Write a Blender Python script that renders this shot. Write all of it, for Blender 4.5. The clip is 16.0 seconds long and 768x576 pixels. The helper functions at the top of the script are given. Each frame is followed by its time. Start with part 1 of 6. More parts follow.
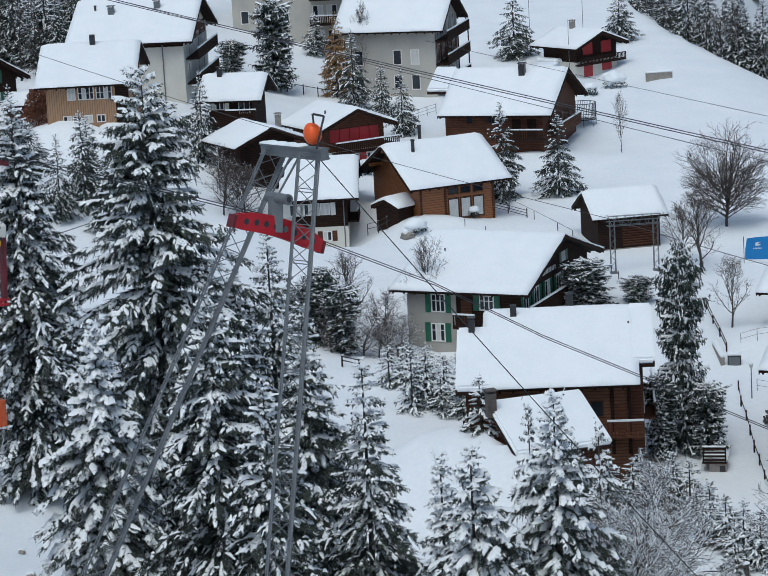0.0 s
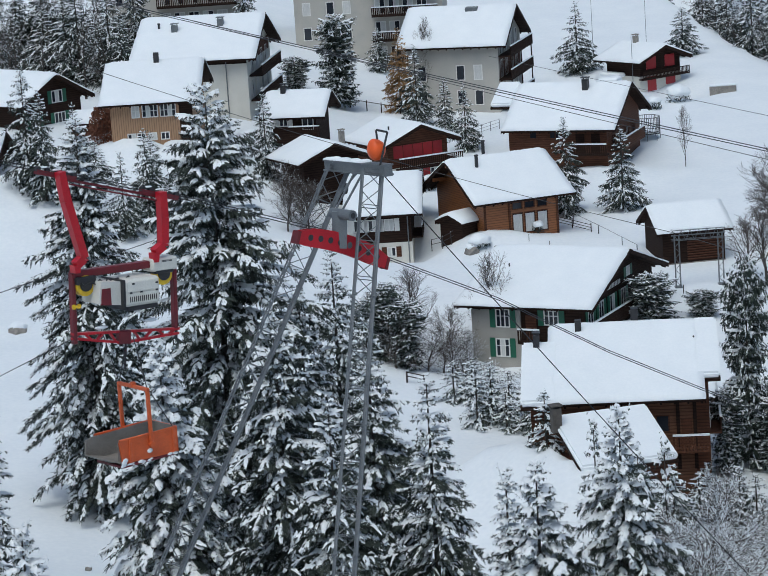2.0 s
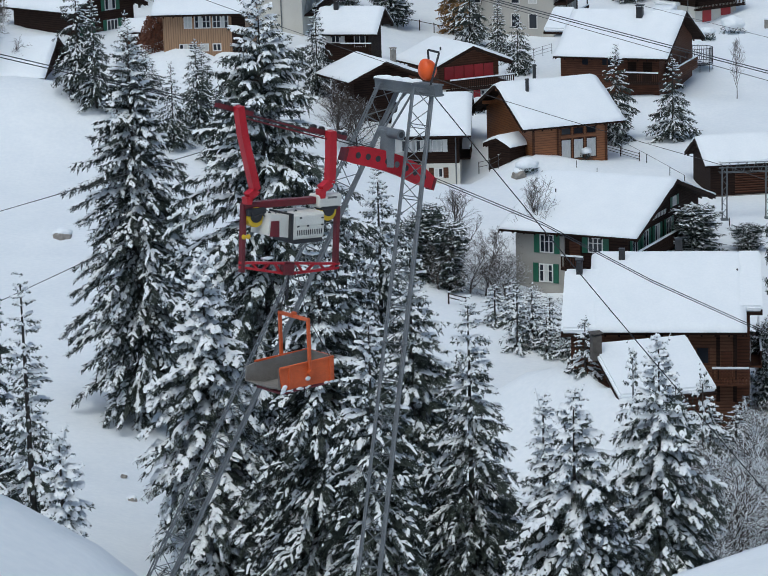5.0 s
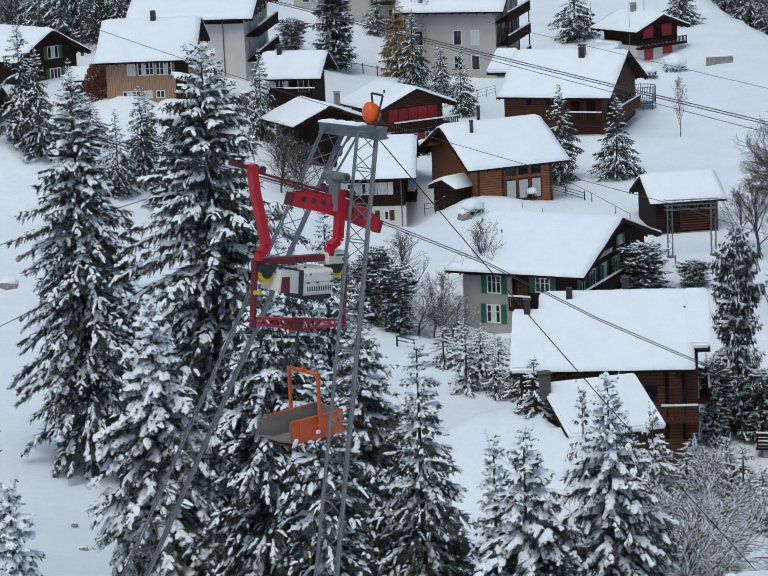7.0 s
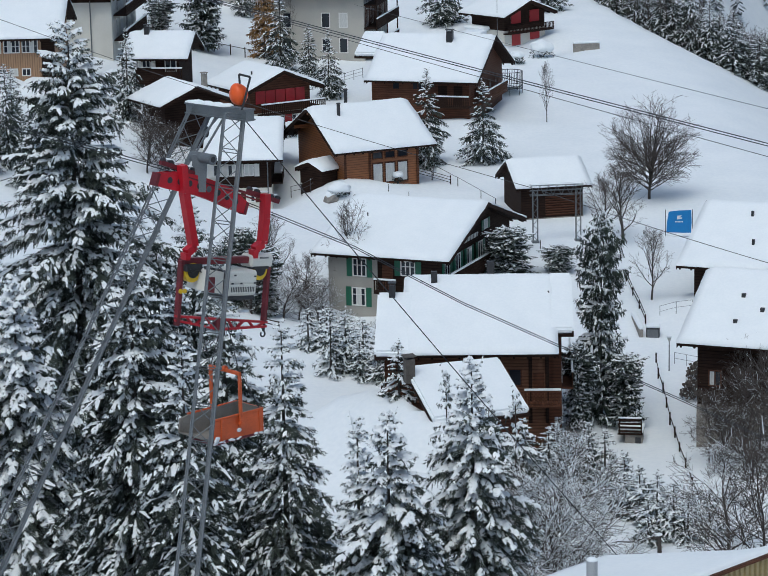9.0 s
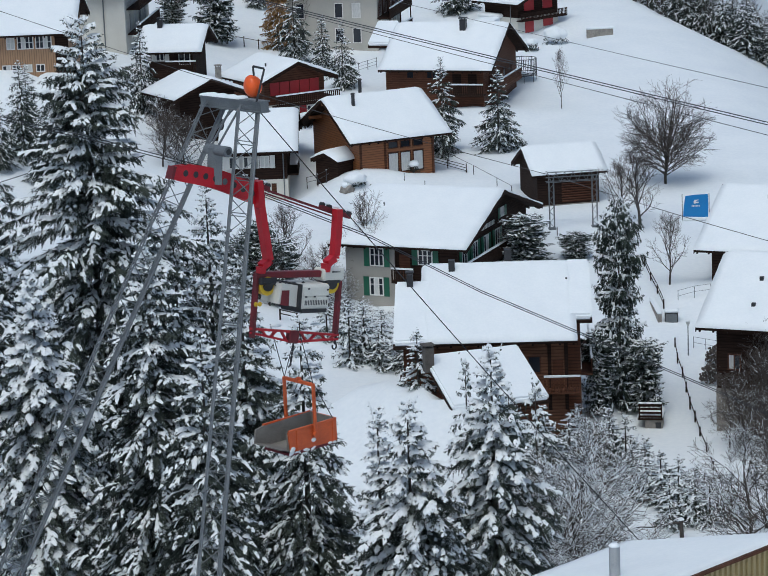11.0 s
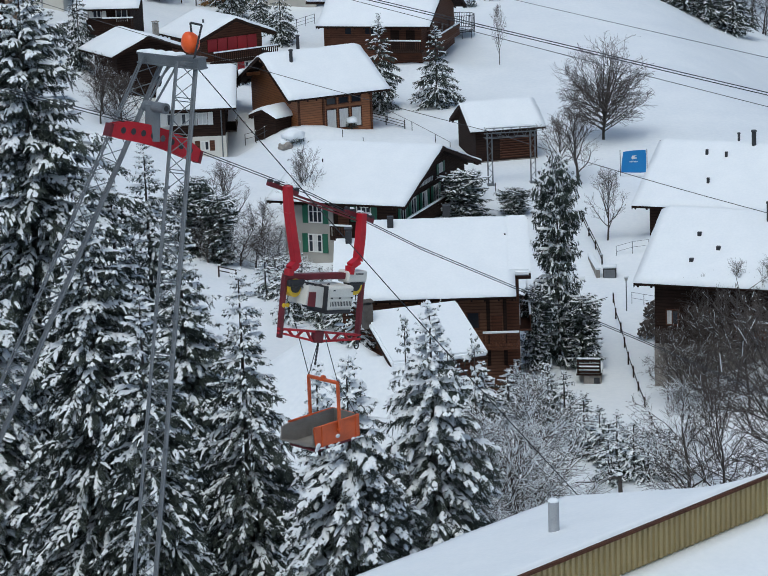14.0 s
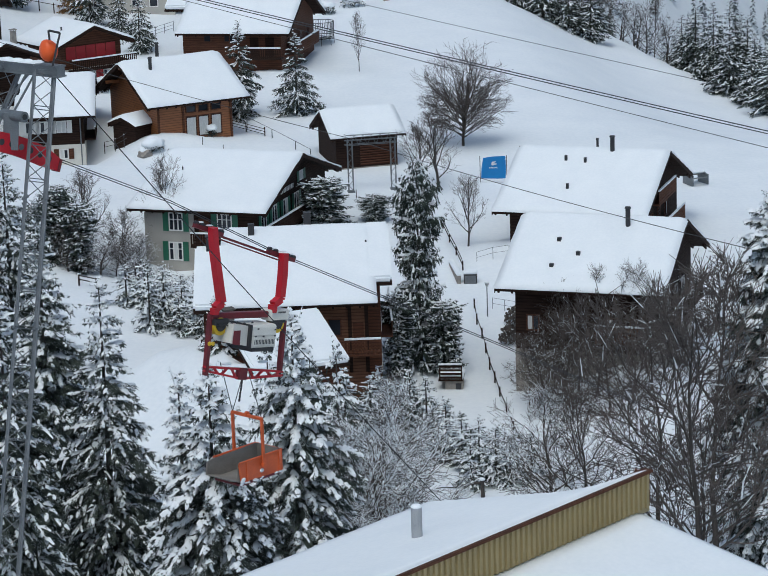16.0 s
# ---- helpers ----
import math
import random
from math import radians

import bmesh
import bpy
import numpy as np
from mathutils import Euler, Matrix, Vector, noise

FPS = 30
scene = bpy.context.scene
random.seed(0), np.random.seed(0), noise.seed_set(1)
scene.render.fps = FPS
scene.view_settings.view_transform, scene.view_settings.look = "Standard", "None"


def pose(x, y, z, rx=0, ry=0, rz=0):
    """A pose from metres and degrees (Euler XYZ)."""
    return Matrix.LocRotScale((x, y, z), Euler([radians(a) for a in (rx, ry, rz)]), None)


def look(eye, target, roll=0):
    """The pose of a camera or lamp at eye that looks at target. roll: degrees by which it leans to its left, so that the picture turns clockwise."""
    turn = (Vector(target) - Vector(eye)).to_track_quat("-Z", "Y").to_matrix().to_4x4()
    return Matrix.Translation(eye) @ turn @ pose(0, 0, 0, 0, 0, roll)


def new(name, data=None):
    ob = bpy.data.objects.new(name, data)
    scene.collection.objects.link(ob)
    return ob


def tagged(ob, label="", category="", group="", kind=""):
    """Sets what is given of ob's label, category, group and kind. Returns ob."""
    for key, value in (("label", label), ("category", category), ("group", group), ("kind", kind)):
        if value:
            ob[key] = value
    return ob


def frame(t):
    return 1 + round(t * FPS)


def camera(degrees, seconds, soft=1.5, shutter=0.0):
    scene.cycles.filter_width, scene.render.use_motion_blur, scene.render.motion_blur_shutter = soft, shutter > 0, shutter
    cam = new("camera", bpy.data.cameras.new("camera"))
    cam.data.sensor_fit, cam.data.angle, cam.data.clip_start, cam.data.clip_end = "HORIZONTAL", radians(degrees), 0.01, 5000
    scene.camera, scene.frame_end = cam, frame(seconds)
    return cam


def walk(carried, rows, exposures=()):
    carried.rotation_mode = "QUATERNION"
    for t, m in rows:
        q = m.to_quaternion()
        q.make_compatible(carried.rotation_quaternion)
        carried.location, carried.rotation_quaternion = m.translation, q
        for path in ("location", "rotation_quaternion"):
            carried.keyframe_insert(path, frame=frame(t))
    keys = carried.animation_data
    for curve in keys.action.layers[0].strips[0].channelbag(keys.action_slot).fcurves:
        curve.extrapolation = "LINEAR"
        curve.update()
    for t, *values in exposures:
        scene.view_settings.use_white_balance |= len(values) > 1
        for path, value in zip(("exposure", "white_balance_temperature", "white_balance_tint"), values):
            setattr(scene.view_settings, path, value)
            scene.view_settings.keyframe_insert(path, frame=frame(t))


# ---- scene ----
import itertools

cam = camera(16.4, 16.0, soft=0.8)
PATH = [
    (0.0, pose(0, 0, 100, 77.982, 3.130, -0.666)),
    (0.5, pose(0, 0, 100, 77.971, 3.176, -1.954)),
    (1.0, pose(0, 0, 100, 78.216, 3.490, -1.608)),
    (1.5, pose(0, 0, 100, 78.361, 3.708, -0.568)),
    (2.0, pose(0, 0, 100, 78.396, 3.711, 0.628)),
    (2.5, pose(0, 0, 100, 78.211, 3.369, 1.698)),
    (3.0, pose(0, 0, 100, 77.831, 2.919, 2.409)),
    (3.5, pose(0, 0, 100, 77.287, 2.474, 2.723)),
    (4.0, pose(0, 0, 100, 76.772, 2.041, 2.535)),
    (4.2, pose(0, 0, 100, 76.662, 1.933, 2.416)),
    (6.5, pose(0, 0, 100, 77.344, 1.976, 1.175)),
    (7.0, pose(0, 0, 100, 77.617, 2.438, 0.716)),
    (7.5, pose(0, 0, 100, 77.680, 2.389, 0.159)),
    (8.0, pose(0, 0, 100, 77.638, 1.959, -0.494)),
    (8.5, pose(0, 0, 100, 77.417, 1.338, -1.262)),
    (9.0, pose(0, 0, 100, 77.156, 1.202, -1.975)),
    (9.2, pose(0, 0, 100, 77.104, 1.185, -2.119)),
    (11.3, pose(0, 0, 100, 76.854, 2.366, -1.827)),
    (11.5, pose(0, 0, 100, 76.747, 2.406, -1.868)),
    (12.0, pose(0, 0, 100, 76.484, 2.494, -2.018)),
    (12.5, pose(0, 0, 100, 76.297, 2.530, -2.141)),
    (13.0, pose(0, 0, 100, 76.170, 2.508, -2.242)),
    (13.5, pose(0, 0, 100, 76.063, 2.373, -2.497)),
    (14.0, pose(0, 0, 100, 75.950, 2.144, -3.154)),
    (14.5, pose(0, 0, 100, 75.867, 1.963, -4.146)),
    (15.0, pose(0, 0, 100, 75.842, 1.847, -5.130)),
    (15.5, pose(0, 0, 100, 75.910, 1.845, -5.871)),
    (16.0, pose(0, 0, 100, 75.996, 1.857, -6.156)),
]
walk(cam, PATH, [(0.0, -0.31, 5800, 1), (16.0, -0.31, 5800, 1)])

# ---- daylight under a bright overcast sky ----
SUN_UP, SUN_TURN = radians(64), radians(200)
world = bpy.data.worlds.new("overcast_sky")
scene.world = world
world.use_nodes = True
wn = world.node_tree.nodes
sky = wn.new("ShaderNodeTexSky")
sky.sky_type, sky.sun_disc = "NISHITA", False
sky.sun_elevation, sky.sun_rotation = SUN_UP, SUN_TURN
sky.air_density, sky.dust_density, sky.ozone_density = 1.0, 4.0, 1.0
world.node_tree.links.new(sky.outputs[0], wn["Background"].inputs[0])
wn["Background"].inputs[1].default_value = 0.13
sun = new("sun", bpy.data.lights.new("sun", "SUN"))
sun.data.energy, sun.data.angle, sun.data.color = 1.0, radians(35), (1.0, 0.96, 0.9)
sun.matrix_world = look((0, 0, 0), (-math.sin(SUN_TURN) * math.cos(SUN_UP), -math.cos(SUN_TURN) * math.cos(SUN_UP), -math.sin(SUN_UP)))

# ---- materials ----
def mat(name, colour, rough=0.8, second=None, scale=3.0, stretch=(1, 1, 1), bump=0.0, metal=0.0, fine=30.0, spread=0.5, vary=0.0, plank="", gloss=0.5):
    """A procedural surface: two colours mixed by a coarse and a fine noise, with relief from the same noise."""
    m = bpy.data.materials.new(name)
    m.use_nodes = True
    nt, b = m.node_tree, m.node_tree.nodes["Principled BSDF"]
    b.inputs["Roughness"].default_value, b.inputs["Metallic"].default_value = rough, metal
    b.inputs["Specular IOR Level"].default_value = gloss
    second = second or tuple(c * 0.7 for c in colour)
    co, mp = nt.nodes.new("ShaderNodeTexCoord"), nt.nodes.new("ShaderNodeMapping")
    mp.inputs["Scale"].default_value = stretch
    nt.links.new(co.outputs["Object"], mp.inputs[0])
    n1, n2 = nt.nodes.new("ShaderNodeTexNoise"), nt.nodes.new("ShaderNodeTexNoise")
    for n, s in ((n1, scale), (n2, fine)):
        n.inputs["Scale"].default_value, n.inputs["Detail"].default_value = s, 5
        nt.links.new(mp.outputs[0], n.inputs["Vector"])
    add = nt.nodes.new("ShaderNodeMath")
    add.operation = "ADD"
    half = nt.nodes.new("ShaderNodeMath")
    half.operation, half.inputs[1].default_value = "MULTIPLY", 0.5
    nt.links.new(n1.outputs[0], add.inputs[0])
    nt.links.new(n2.outputs[0], add.inputs[1])
    nt.links.new(add.outputs[0], half.inputs[0])
    ramp = nt.nodes.new("ShaderNodeValToRGB")
    ramp.color_ramp.elements[0].position, ramp.color_ramp.elements[1].position = 0.5 - spread * 0.3, 0.5 + spread * 0.3
    ramp.color_ramp.elements[0].color, ramp.color_ramp.elements[1].color = (*second, 1), (*colour, 1)
    nt.links.new(half.outputs[0], ramp.inputs[0])
    out = ramp.outputs[0]
    if plank:
        # shadow gaps between boards about a fifth of a metre wide
        wave, gap, mul = nt.nodes.new("ShaderNodeTexWave"), nt.nodes.new("ShaderNodeMapRange"), nt.nodes.new("ShaderNodeMixRGB")
        wave.bands_direction = plank
        wave.inputs["Scale"].default_value, wave.inputs["Distortion"].default_value = 1.4, 0.25
        gap.inputs["From Max"].default_value, gap.inputs["To Min"].default_value = 0.3, 0.55
        mul.blend_type, mul.inputs[0].default_value = "MULTIPLY", 1.0
        nt.links.new(co.outputs["Object"], wave.inputs["Vector"])
        nt.links.new(wave.outputs["Fac"], gap.inputs[0])
        nt.links.new(out, mul.inputs[1])
        nt.links.new(gap.outputs[0], mul.inputs[2])
        out = mul.outputs[0]
    if vary:
        info, hsv, rng = nt.nodes.new("ShaderNodeObjectInfo"), nt.nodes.new("ShaderNodeHueSaturation"), nt.nodes.new("ShaderNodeMapRange")
        rng.inputs["To Min"].default_value, rng.inputs["To Max"].default_value = 1 - vary, 1 + vary
        nt.links.new(info.outputs["Random"], rng.inputs[0])
        nt.links.new(rng.outputs[0], hsv.inputs["Value"])
        nt.links.new(out, hsv.inputs["Color"])
        out = hsv.outputs[0]
    nt.links.new(out, b.inputs["Base Color"])
    if bump:
        bp = nt.nodes.new("ShaderNodeBump")
        bp.inputs["Strength"].default_value, bp.inputs["Distance"].default_value = bump, 0.05
        nt.links.new(half.outputs[0], bp.inputs["Height"])
        nt.links.new(bp.outputs[0], b.inputs["Normal"])
    return m


def ragged(m, scale, limit):
    """Breaks a foliage surface into needles or crumbs: fine gaps of a few centimetres."""
    nt = m.node_tree
    geo, n, cut = nt.nodes.new("ShaderNodeNewGeometry"), nt.nodes.new("ShaderNodeTexNoise"), nt.nodes.new("ShaderNodeMath")
    n.inputs["Scale"].default_value, n.inputs["Detail"].default_value = scale, 3.0
    cut.operation, cut.inputs[1].default_value = "GREATER_THAN", limit
    nt.links.new(geo.outputs["Position"], n.inputs["Vector"])
    nt.links.new(n.outputs[0], cut.inputs[0])
    nt.links.new(cut.outputs[0], nt.nodes["Principled BSDF"].inputs["Alpha"])
    return m


SNOW = mat("snow", (0.86, 0.885, 0.9), 0.7, (0.78, 0.815, 0.845), 0.25, bump=0.25, fine=3.0)
ROOF_SNOW = mat("roof_snow", (0.88, 0.905, 0.92), 0.7, (0.82, 0.853, 0.877), 0.6, bump=0.25, fine=6.0)
BOUGH_SNOW = ragged(mat("bough_snow", (0.88, 0.905, 0.92), 0.75, (0.82, 0.85, 0.88), 2.0, bump=0.4, fine=9.0), 7.0, 0.385)
NEEDLES = ragged(mat("needles", (0.055, 0.068, 0.054), 0.8, (0.022, 0.03, 0.025), 1.5, fine=25.0, vary=0.2), 24.0, 0.472)
PINE_NEEDLES = ragged(mat("pine_needles", (0.04, 0.056, 0.043), 0.8, (0.016, 0.024, 0.019), 1.5, fine=25.0, vary=0.15), 19.0, 0.46)
LARCH = ragged(mat("larch_needles", (0.36, 0.2, 0.075), 0.85, (0.2, 0.11, 0.04), 1.5, fine=20.0), 14.0, 0.48)
BARK = mat("bark", (0.08, 0.068, 0.06), 0.9, (0.034, 0.029, 0.026), 4.0, (1, 1, 0.2), 0.6)
TWIG = mat("twig", (0.12, 0.1, 0.088), 0.9, (0.055, 0.046, 0.042), 4.0)
DARK_WOOD = mat("weathered_dark_wood", (0.042, 0.023, 0.016), 0.85, (0.017, 0.01, 0.008), 1.2, (1, 1, 9), 0.4, vary=0.1, plank="Z", gloss=0.15)
BROWN_WOOD = mat("brown_wood", (0.14, 0.056, 0.03), 0.7, (0.06, 0.026, 0.015), 1.2, (1, 1, 9), 0.4, plank="Z", gloss=0.2)
FADED_WOOD = mat("faded_brown_wood", (0.22, 0.105, 0.06), 0.75, (0.11, 0.052, 0.03), 1.2, (1, 1, 9), 0.4, plank="Z", gloss=0.2)
ORANGE_WOOD = mat("varnished_wood", (0.36, 0.135, 0.045), 0.5, (0.2, 0.075, 0.027), 1.2, (1, 1, 9), 0.3, plank="Z")
LIGHT_WOOD = mat("light_wood", (0.44, 0.27, 0.155), 0.65, (0.32, 0.185, 0.1), 1.2, (9, 9, 1), 0.3, plank="X")
PLASTER = mat("white_plaster", (0.70, 0.68, 0.62), 0.85, (0.58, 0.56, 0.5), 0.5, bump=0.2)
GREY_PLASTER = mat("grey_plaster", (0.52, 0.49, 0.43), 0.85, (0.4, 0.39, 0.36), 0.5, bump=0.2)
# plaster of the guesthouse front, with the shade of its roof in the colour
SHADED_BEIGE = mat("shaded_beige_plaster", (0.4, 0.38, 0.34), 0.85, (0.31, 0.295, 0.265), 0.5, bump=0.2)
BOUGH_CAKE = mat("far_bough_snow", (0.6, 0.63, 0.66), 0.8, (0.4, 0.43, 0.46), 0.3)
STONE = mat("rough_stone", (0.36, 0.33, 0.29), 0.9, (0.18, 0.165, 0.15), 2.5, bump=0.8)
DARK_STONE = mat("dark_stone", (0.13, 0.115, 0.1), 0.9, (0.06, 0.053, 0.048), 2.5, bump=0.8)
GREEN_PAINT = mat("green_paint", (0.02, 0.13, 0.075), 0.5, (0.015, 0.09, 0.05), 1.0)
RED_PAINT = mat("red_paint", (0.42, 0.02, 0.025), 0.5, (0.3, 0.015, 0.02), 1.0)
WHITE_PAINT = mat("white_paint", (0.78, 0.77, 0.74), 0.5, (0.68, 0.67, 0.64), 1.0)
MACHINE_RED = mat("machine_red", (0.56, 0.008, 0.022), 0.38, (0.38, 0.006, 0.016), 1.5, bump=0.1)
MACHINE_DARK_RED = mat("worn_dark_red", (0.2, 0.012, 0.022), 0.5, (0.09, 0.012, 0.016), 1.5, bump=0.1)
SKIP_ORANGE = mat("skip_orange", (0.72, 0.13, 0.03), 0.45, (0.5, 0.09, 0.025), 2.0, bump=0.1)
SKIP_INSIDE = mat("worn_skip_inside", (0.3, 0.28, 0.25), 0.6, (0.16, 0.14, 0.12), 1.5, bump=0.2)
BALL_ORANGE = mat("signal_orange", (0.85, 0.12, 0.015), 0.4, (0.7, 0.09, 0.012), 2.0)
STEEL = mat("galvanised_steel", (0.2, 0.215, 0.225), 0.5, (0.13, 0.14, 0.15), 2.0, metal=0.4, bump=0.1)
WORN_ZINC = mat("worn_zinc", (0.42, 0.43, 0.44), 0.6, (0.3, 0.31, 0.32), 2.0, metal=0.2)
DARK_METAL = mat("dark_metal", (0.05, 0.05, 0.055), 0.5, (0.03, 0.03, 0.033), 2.0, metal=0.3)
CABLE = mat("steel_cable", (0.06, 0.06, 0.065), 0.55, (0.035, 0.035, 0.04), 2.0, metal=0.3)
MACHINE_WHITE = mat("machine_white", (0.75, 0.74, 0.68), 0.45, (0.62, 0.6, 0.54), 1.5)
YELLOW = mat("yellow_plastic", (0.8, 0.55, 0.02), 0.45, (0.65, 0.42, 0.02), 2.0)
BLUE_TARP = mat("blue_tarp", (0.02, 0.22, 0.55), 0.45, (0.015, 0.17, 0.45), 1.0, bump=0.2)
OLIVE_SHEET = mat("olive_corrugated_sheet", (0.36, 0.285, 0.135), 0.5, (0.26, 0.2, 0.09), 0.6)
GLASS = mat("window_glass", (0.03, 0.035, 0.045), 0.08, (0.02, 0.022, 0.03), 1.0)
CURTAIN = mat("curtain", (0.7, 0.7, 0.68), 0.8, (0.5, 0.5, 0.48), 2.0, (6, 6, 1))
FLAG_RED = mat("faded_red_cloth", (0.5, 0.1, 0.07), 0.8, (0.35, 0.07, 0.05), 2.0)
# needles of the far wood: the distance haze is put into this grey-blue
HAZY_FOREST = mat("hazy_far_forest", (0.12, 0.135, 0.14), 0.9, (0.07, 0.08, 0.085), 0.3)
FAR_SNOW = mat("far_snow", (0.4, 0.43, 0.46), 0.9, (0.25, 0.28, 0.3), 0.3)


# ---- small builders ----
def part(name, bm, material, parent=None, label="", smooth=False):
    """Links a bmesh as one mesh object, under a thing or a part where one is given."""
    me = bpy.data.meshes.new(name)
    bm.to_mesh(me)
    bm.free()
    for one in material if isinstance(material, (list, tuple)) else [material]:
        me.materials.append(one)
    if smooth:
        me.polygons.foreach_set("use_smooth", [True] * len(me.polygons))
    ob = new(name, me)
    ob.parent = parent
    if label:
        tagged(ob, label)
    return ob


def raw(name, verts, faces, material, parent=None, smooth=False, slots=None):
    me = bpy.data.meshes.new(name)
    me.from_pydata(verts, [], faces)
    for one in material if isinstance(material, (list, tuple)) else [material]:
        me.materials.append(one)
    if slots is not None:
        me.polygons.foreach_set("material_index", slots)
    if smooth:
        me.polygons.foreach_set("use_smooth", [True] * len(me.polygons))
    me.update()
    ob = new(name, me)
    ob.parent = parent
    return ob


def empty(name, x, y, z, turn=0.0):
    ob = new(name)
    ob.empty_display_size = 0.2
    ob.matrix_basis = pose(x, y, z, 0, 0, turn)
    return ob


def box(bm, x0, x1, y0, y1, z0, z1, bevel=0.0):
    made = bmesh.ops.create_cube(bm, size=1.0, matrix=Matrix.LocRotScale(((x0 + x1) / 2, (y0 + y1) / 2, (z0 + z1) / 2), None, (x1 - x0, y1 - y0, z1 - z0)))
    if bevel:
        edges = list({e for v in made["verts"] for e in v.link_edges})
        bmesh.ops.bevel(bm, geom=edges, offset=bevel, segments=1, affect="EDGES")


def boxed(x0, x1, y0, y1, z0, z1, bevel=0.0):
    bm = bmesh.new()
    box(bm, x0, x1, y0, y1, z0, z1, bevel)
    return bm


def bar(bm, a, b, wide, deep=None, sides=4):
    """A straight bar from a to b: square (4 sides) or round."""
    a, b = Vector(a), Vector(b)
    axis = b - a
    q = axis.to_track_quat("Z", "Y").to_matrix().to_4x4()
    deep = deep or wide
    if sides == 4:
        bmesh.ops.create_cube(bm, size=1.0, matrix=Matrix.Translation((a + b) / 2) @ q @ Matrix.Diagonal((wide, deep, axis.length, 1)))
    else:
        bmesh.ops.create_cone(bm, cap_ends=True, segments=sides, radius1=wide / 2, radius2=deep / 2, depth=axis.length, matrix=Matrix.Translation((a + b) / 2) @ q)


def tube(bm, points, radius, sides=6):
    for a, b in zip(points, points[1:]):
        bar(bm, a, b, radius * 2, radius * 2, sides)


def prism(bm, outline, y0, y1):
    """Extrudes an outline given in x and z from y0 to y1."""
    lo = [bm.verts.new((x, y0, z)) for x, z in outline]
    hi = [bm.verts.new((x, y1, z)) for x, z in outline]
    n = len(outline)
    bm.faces.new(lo)
    bm.faces.new(hi[::-1])
    for i in range(n):
        bm.faces.new((lo[i], hi[i], hi[(i + 1) % n], lo[(i + 1) % n]))
    bmesh.ops.recalc_face_normals(bm, faces=bm.faces[:])


# ---- the ground: one sheet from the near bank over the village to the far mountain ----
def soft(v, k):
    return k * float(np.logaddexp(0.0, v / k))


def step(v):
    return 1.0 / (1.0 + math.exp(-max(-60.0, min(60.0, v))))


def ground(x, y):
    z = 53 + 0.075 * (soft(y - 165, 8) - 55) + 0.2 * soft(140 - y, 8) + 7 * step((-x - 15) / 6)
    z += 5.0 * math.exp(-(((x + 42) / 14) ** 2) - ((y - 228) / 9) ** 2)  # knoll above the gully
    z -= 10 * step((x - 51) / 4) * step((y - 250) / 10) + 0.15 * soft(x - 75, 4)  # the field falls away
    crest = 312 + min(110.0, 7.5 * soft(40 - x, 2.5)) - 2 * soft(x - 60, 3) + 15 * math.exp(-(((x - 59) / 6) ** 2))
    z -= 0.6 * soft(y - 336 - (crest - 336) * step((x + 25) / 3), 4)  # behind the crest
    z -= 4.0 * math.exp(-(((x + 5.5) / 4.5) ** 2) - ((y - 239.5) / 4.5) ** 2)  # yard of the white ground floor
    z -= 2.0 * math.exp(-(((x - 3.0) / 5) ** 2) - ((y - 205) / 5) ** 2)  # yard of the guesthouse
    z -= 1.9 * math.exp(-(((x - 27.5) / 4) ** 2) - ((y - 303.5) / 4) ** 2)  # yard of the red-shuttered chalet
    z += 2.6 * math.exp(-(((x + 29) / 5) ** 2) - ((y - 252) / 4) ** 2)
    z += 4.4 * math.exp(-(((x - 3.6) / 5.0) ** 2) - ((y - 169) / 6.0) ** 2)  # drift against the annex
    z += 3.0 * math.exp(-(((x - 33) / 5.5) ** 2) - ((y - 165.5) / 4.5) ** 2)  # bank below the barn-like chalet
    z += 1.6 * math.exp(-(((x - 4.5) / 4.5) ** 2) - ((y - 237.5) / 3.5) ** 2)  # garden of the glazed chalet
    z += 1.1 * math.exp(-(((x - 16.6) / 6) ** 2) - ((y - 262) / 3.5) ** 2)
    z += 5.0 * math.exp(-(((x - 9.6) / 5.5) ** 2) - ((y - 161.6) / 3.6) ** 2)  # bank below the annex
    z += 1.9 * math.exp(-(((x - 6.0) / 2.4) ** 2) - ((y - 165.5) / 3.2) ** 2)  # drift against its side wall
    z += 1.8 * math.exp(-(((x - 30) / 3) ** 2) - ((y - 199.5) / 4) ** 2)
    z += 0.8 * math.exp(-(((x + 27) / 5) ** 2) - ((y - 250.5) / 3) ** 2)
    bank = 80 - 0.5 * (x + 11.5) + 0.12 * (62 - y)
    z += step((-x - 5) / 1.2) * step((66 - y) / 0.7) * (bank - z)  # the near bank
    return z + 1.1 * soft(y - 450, 15)


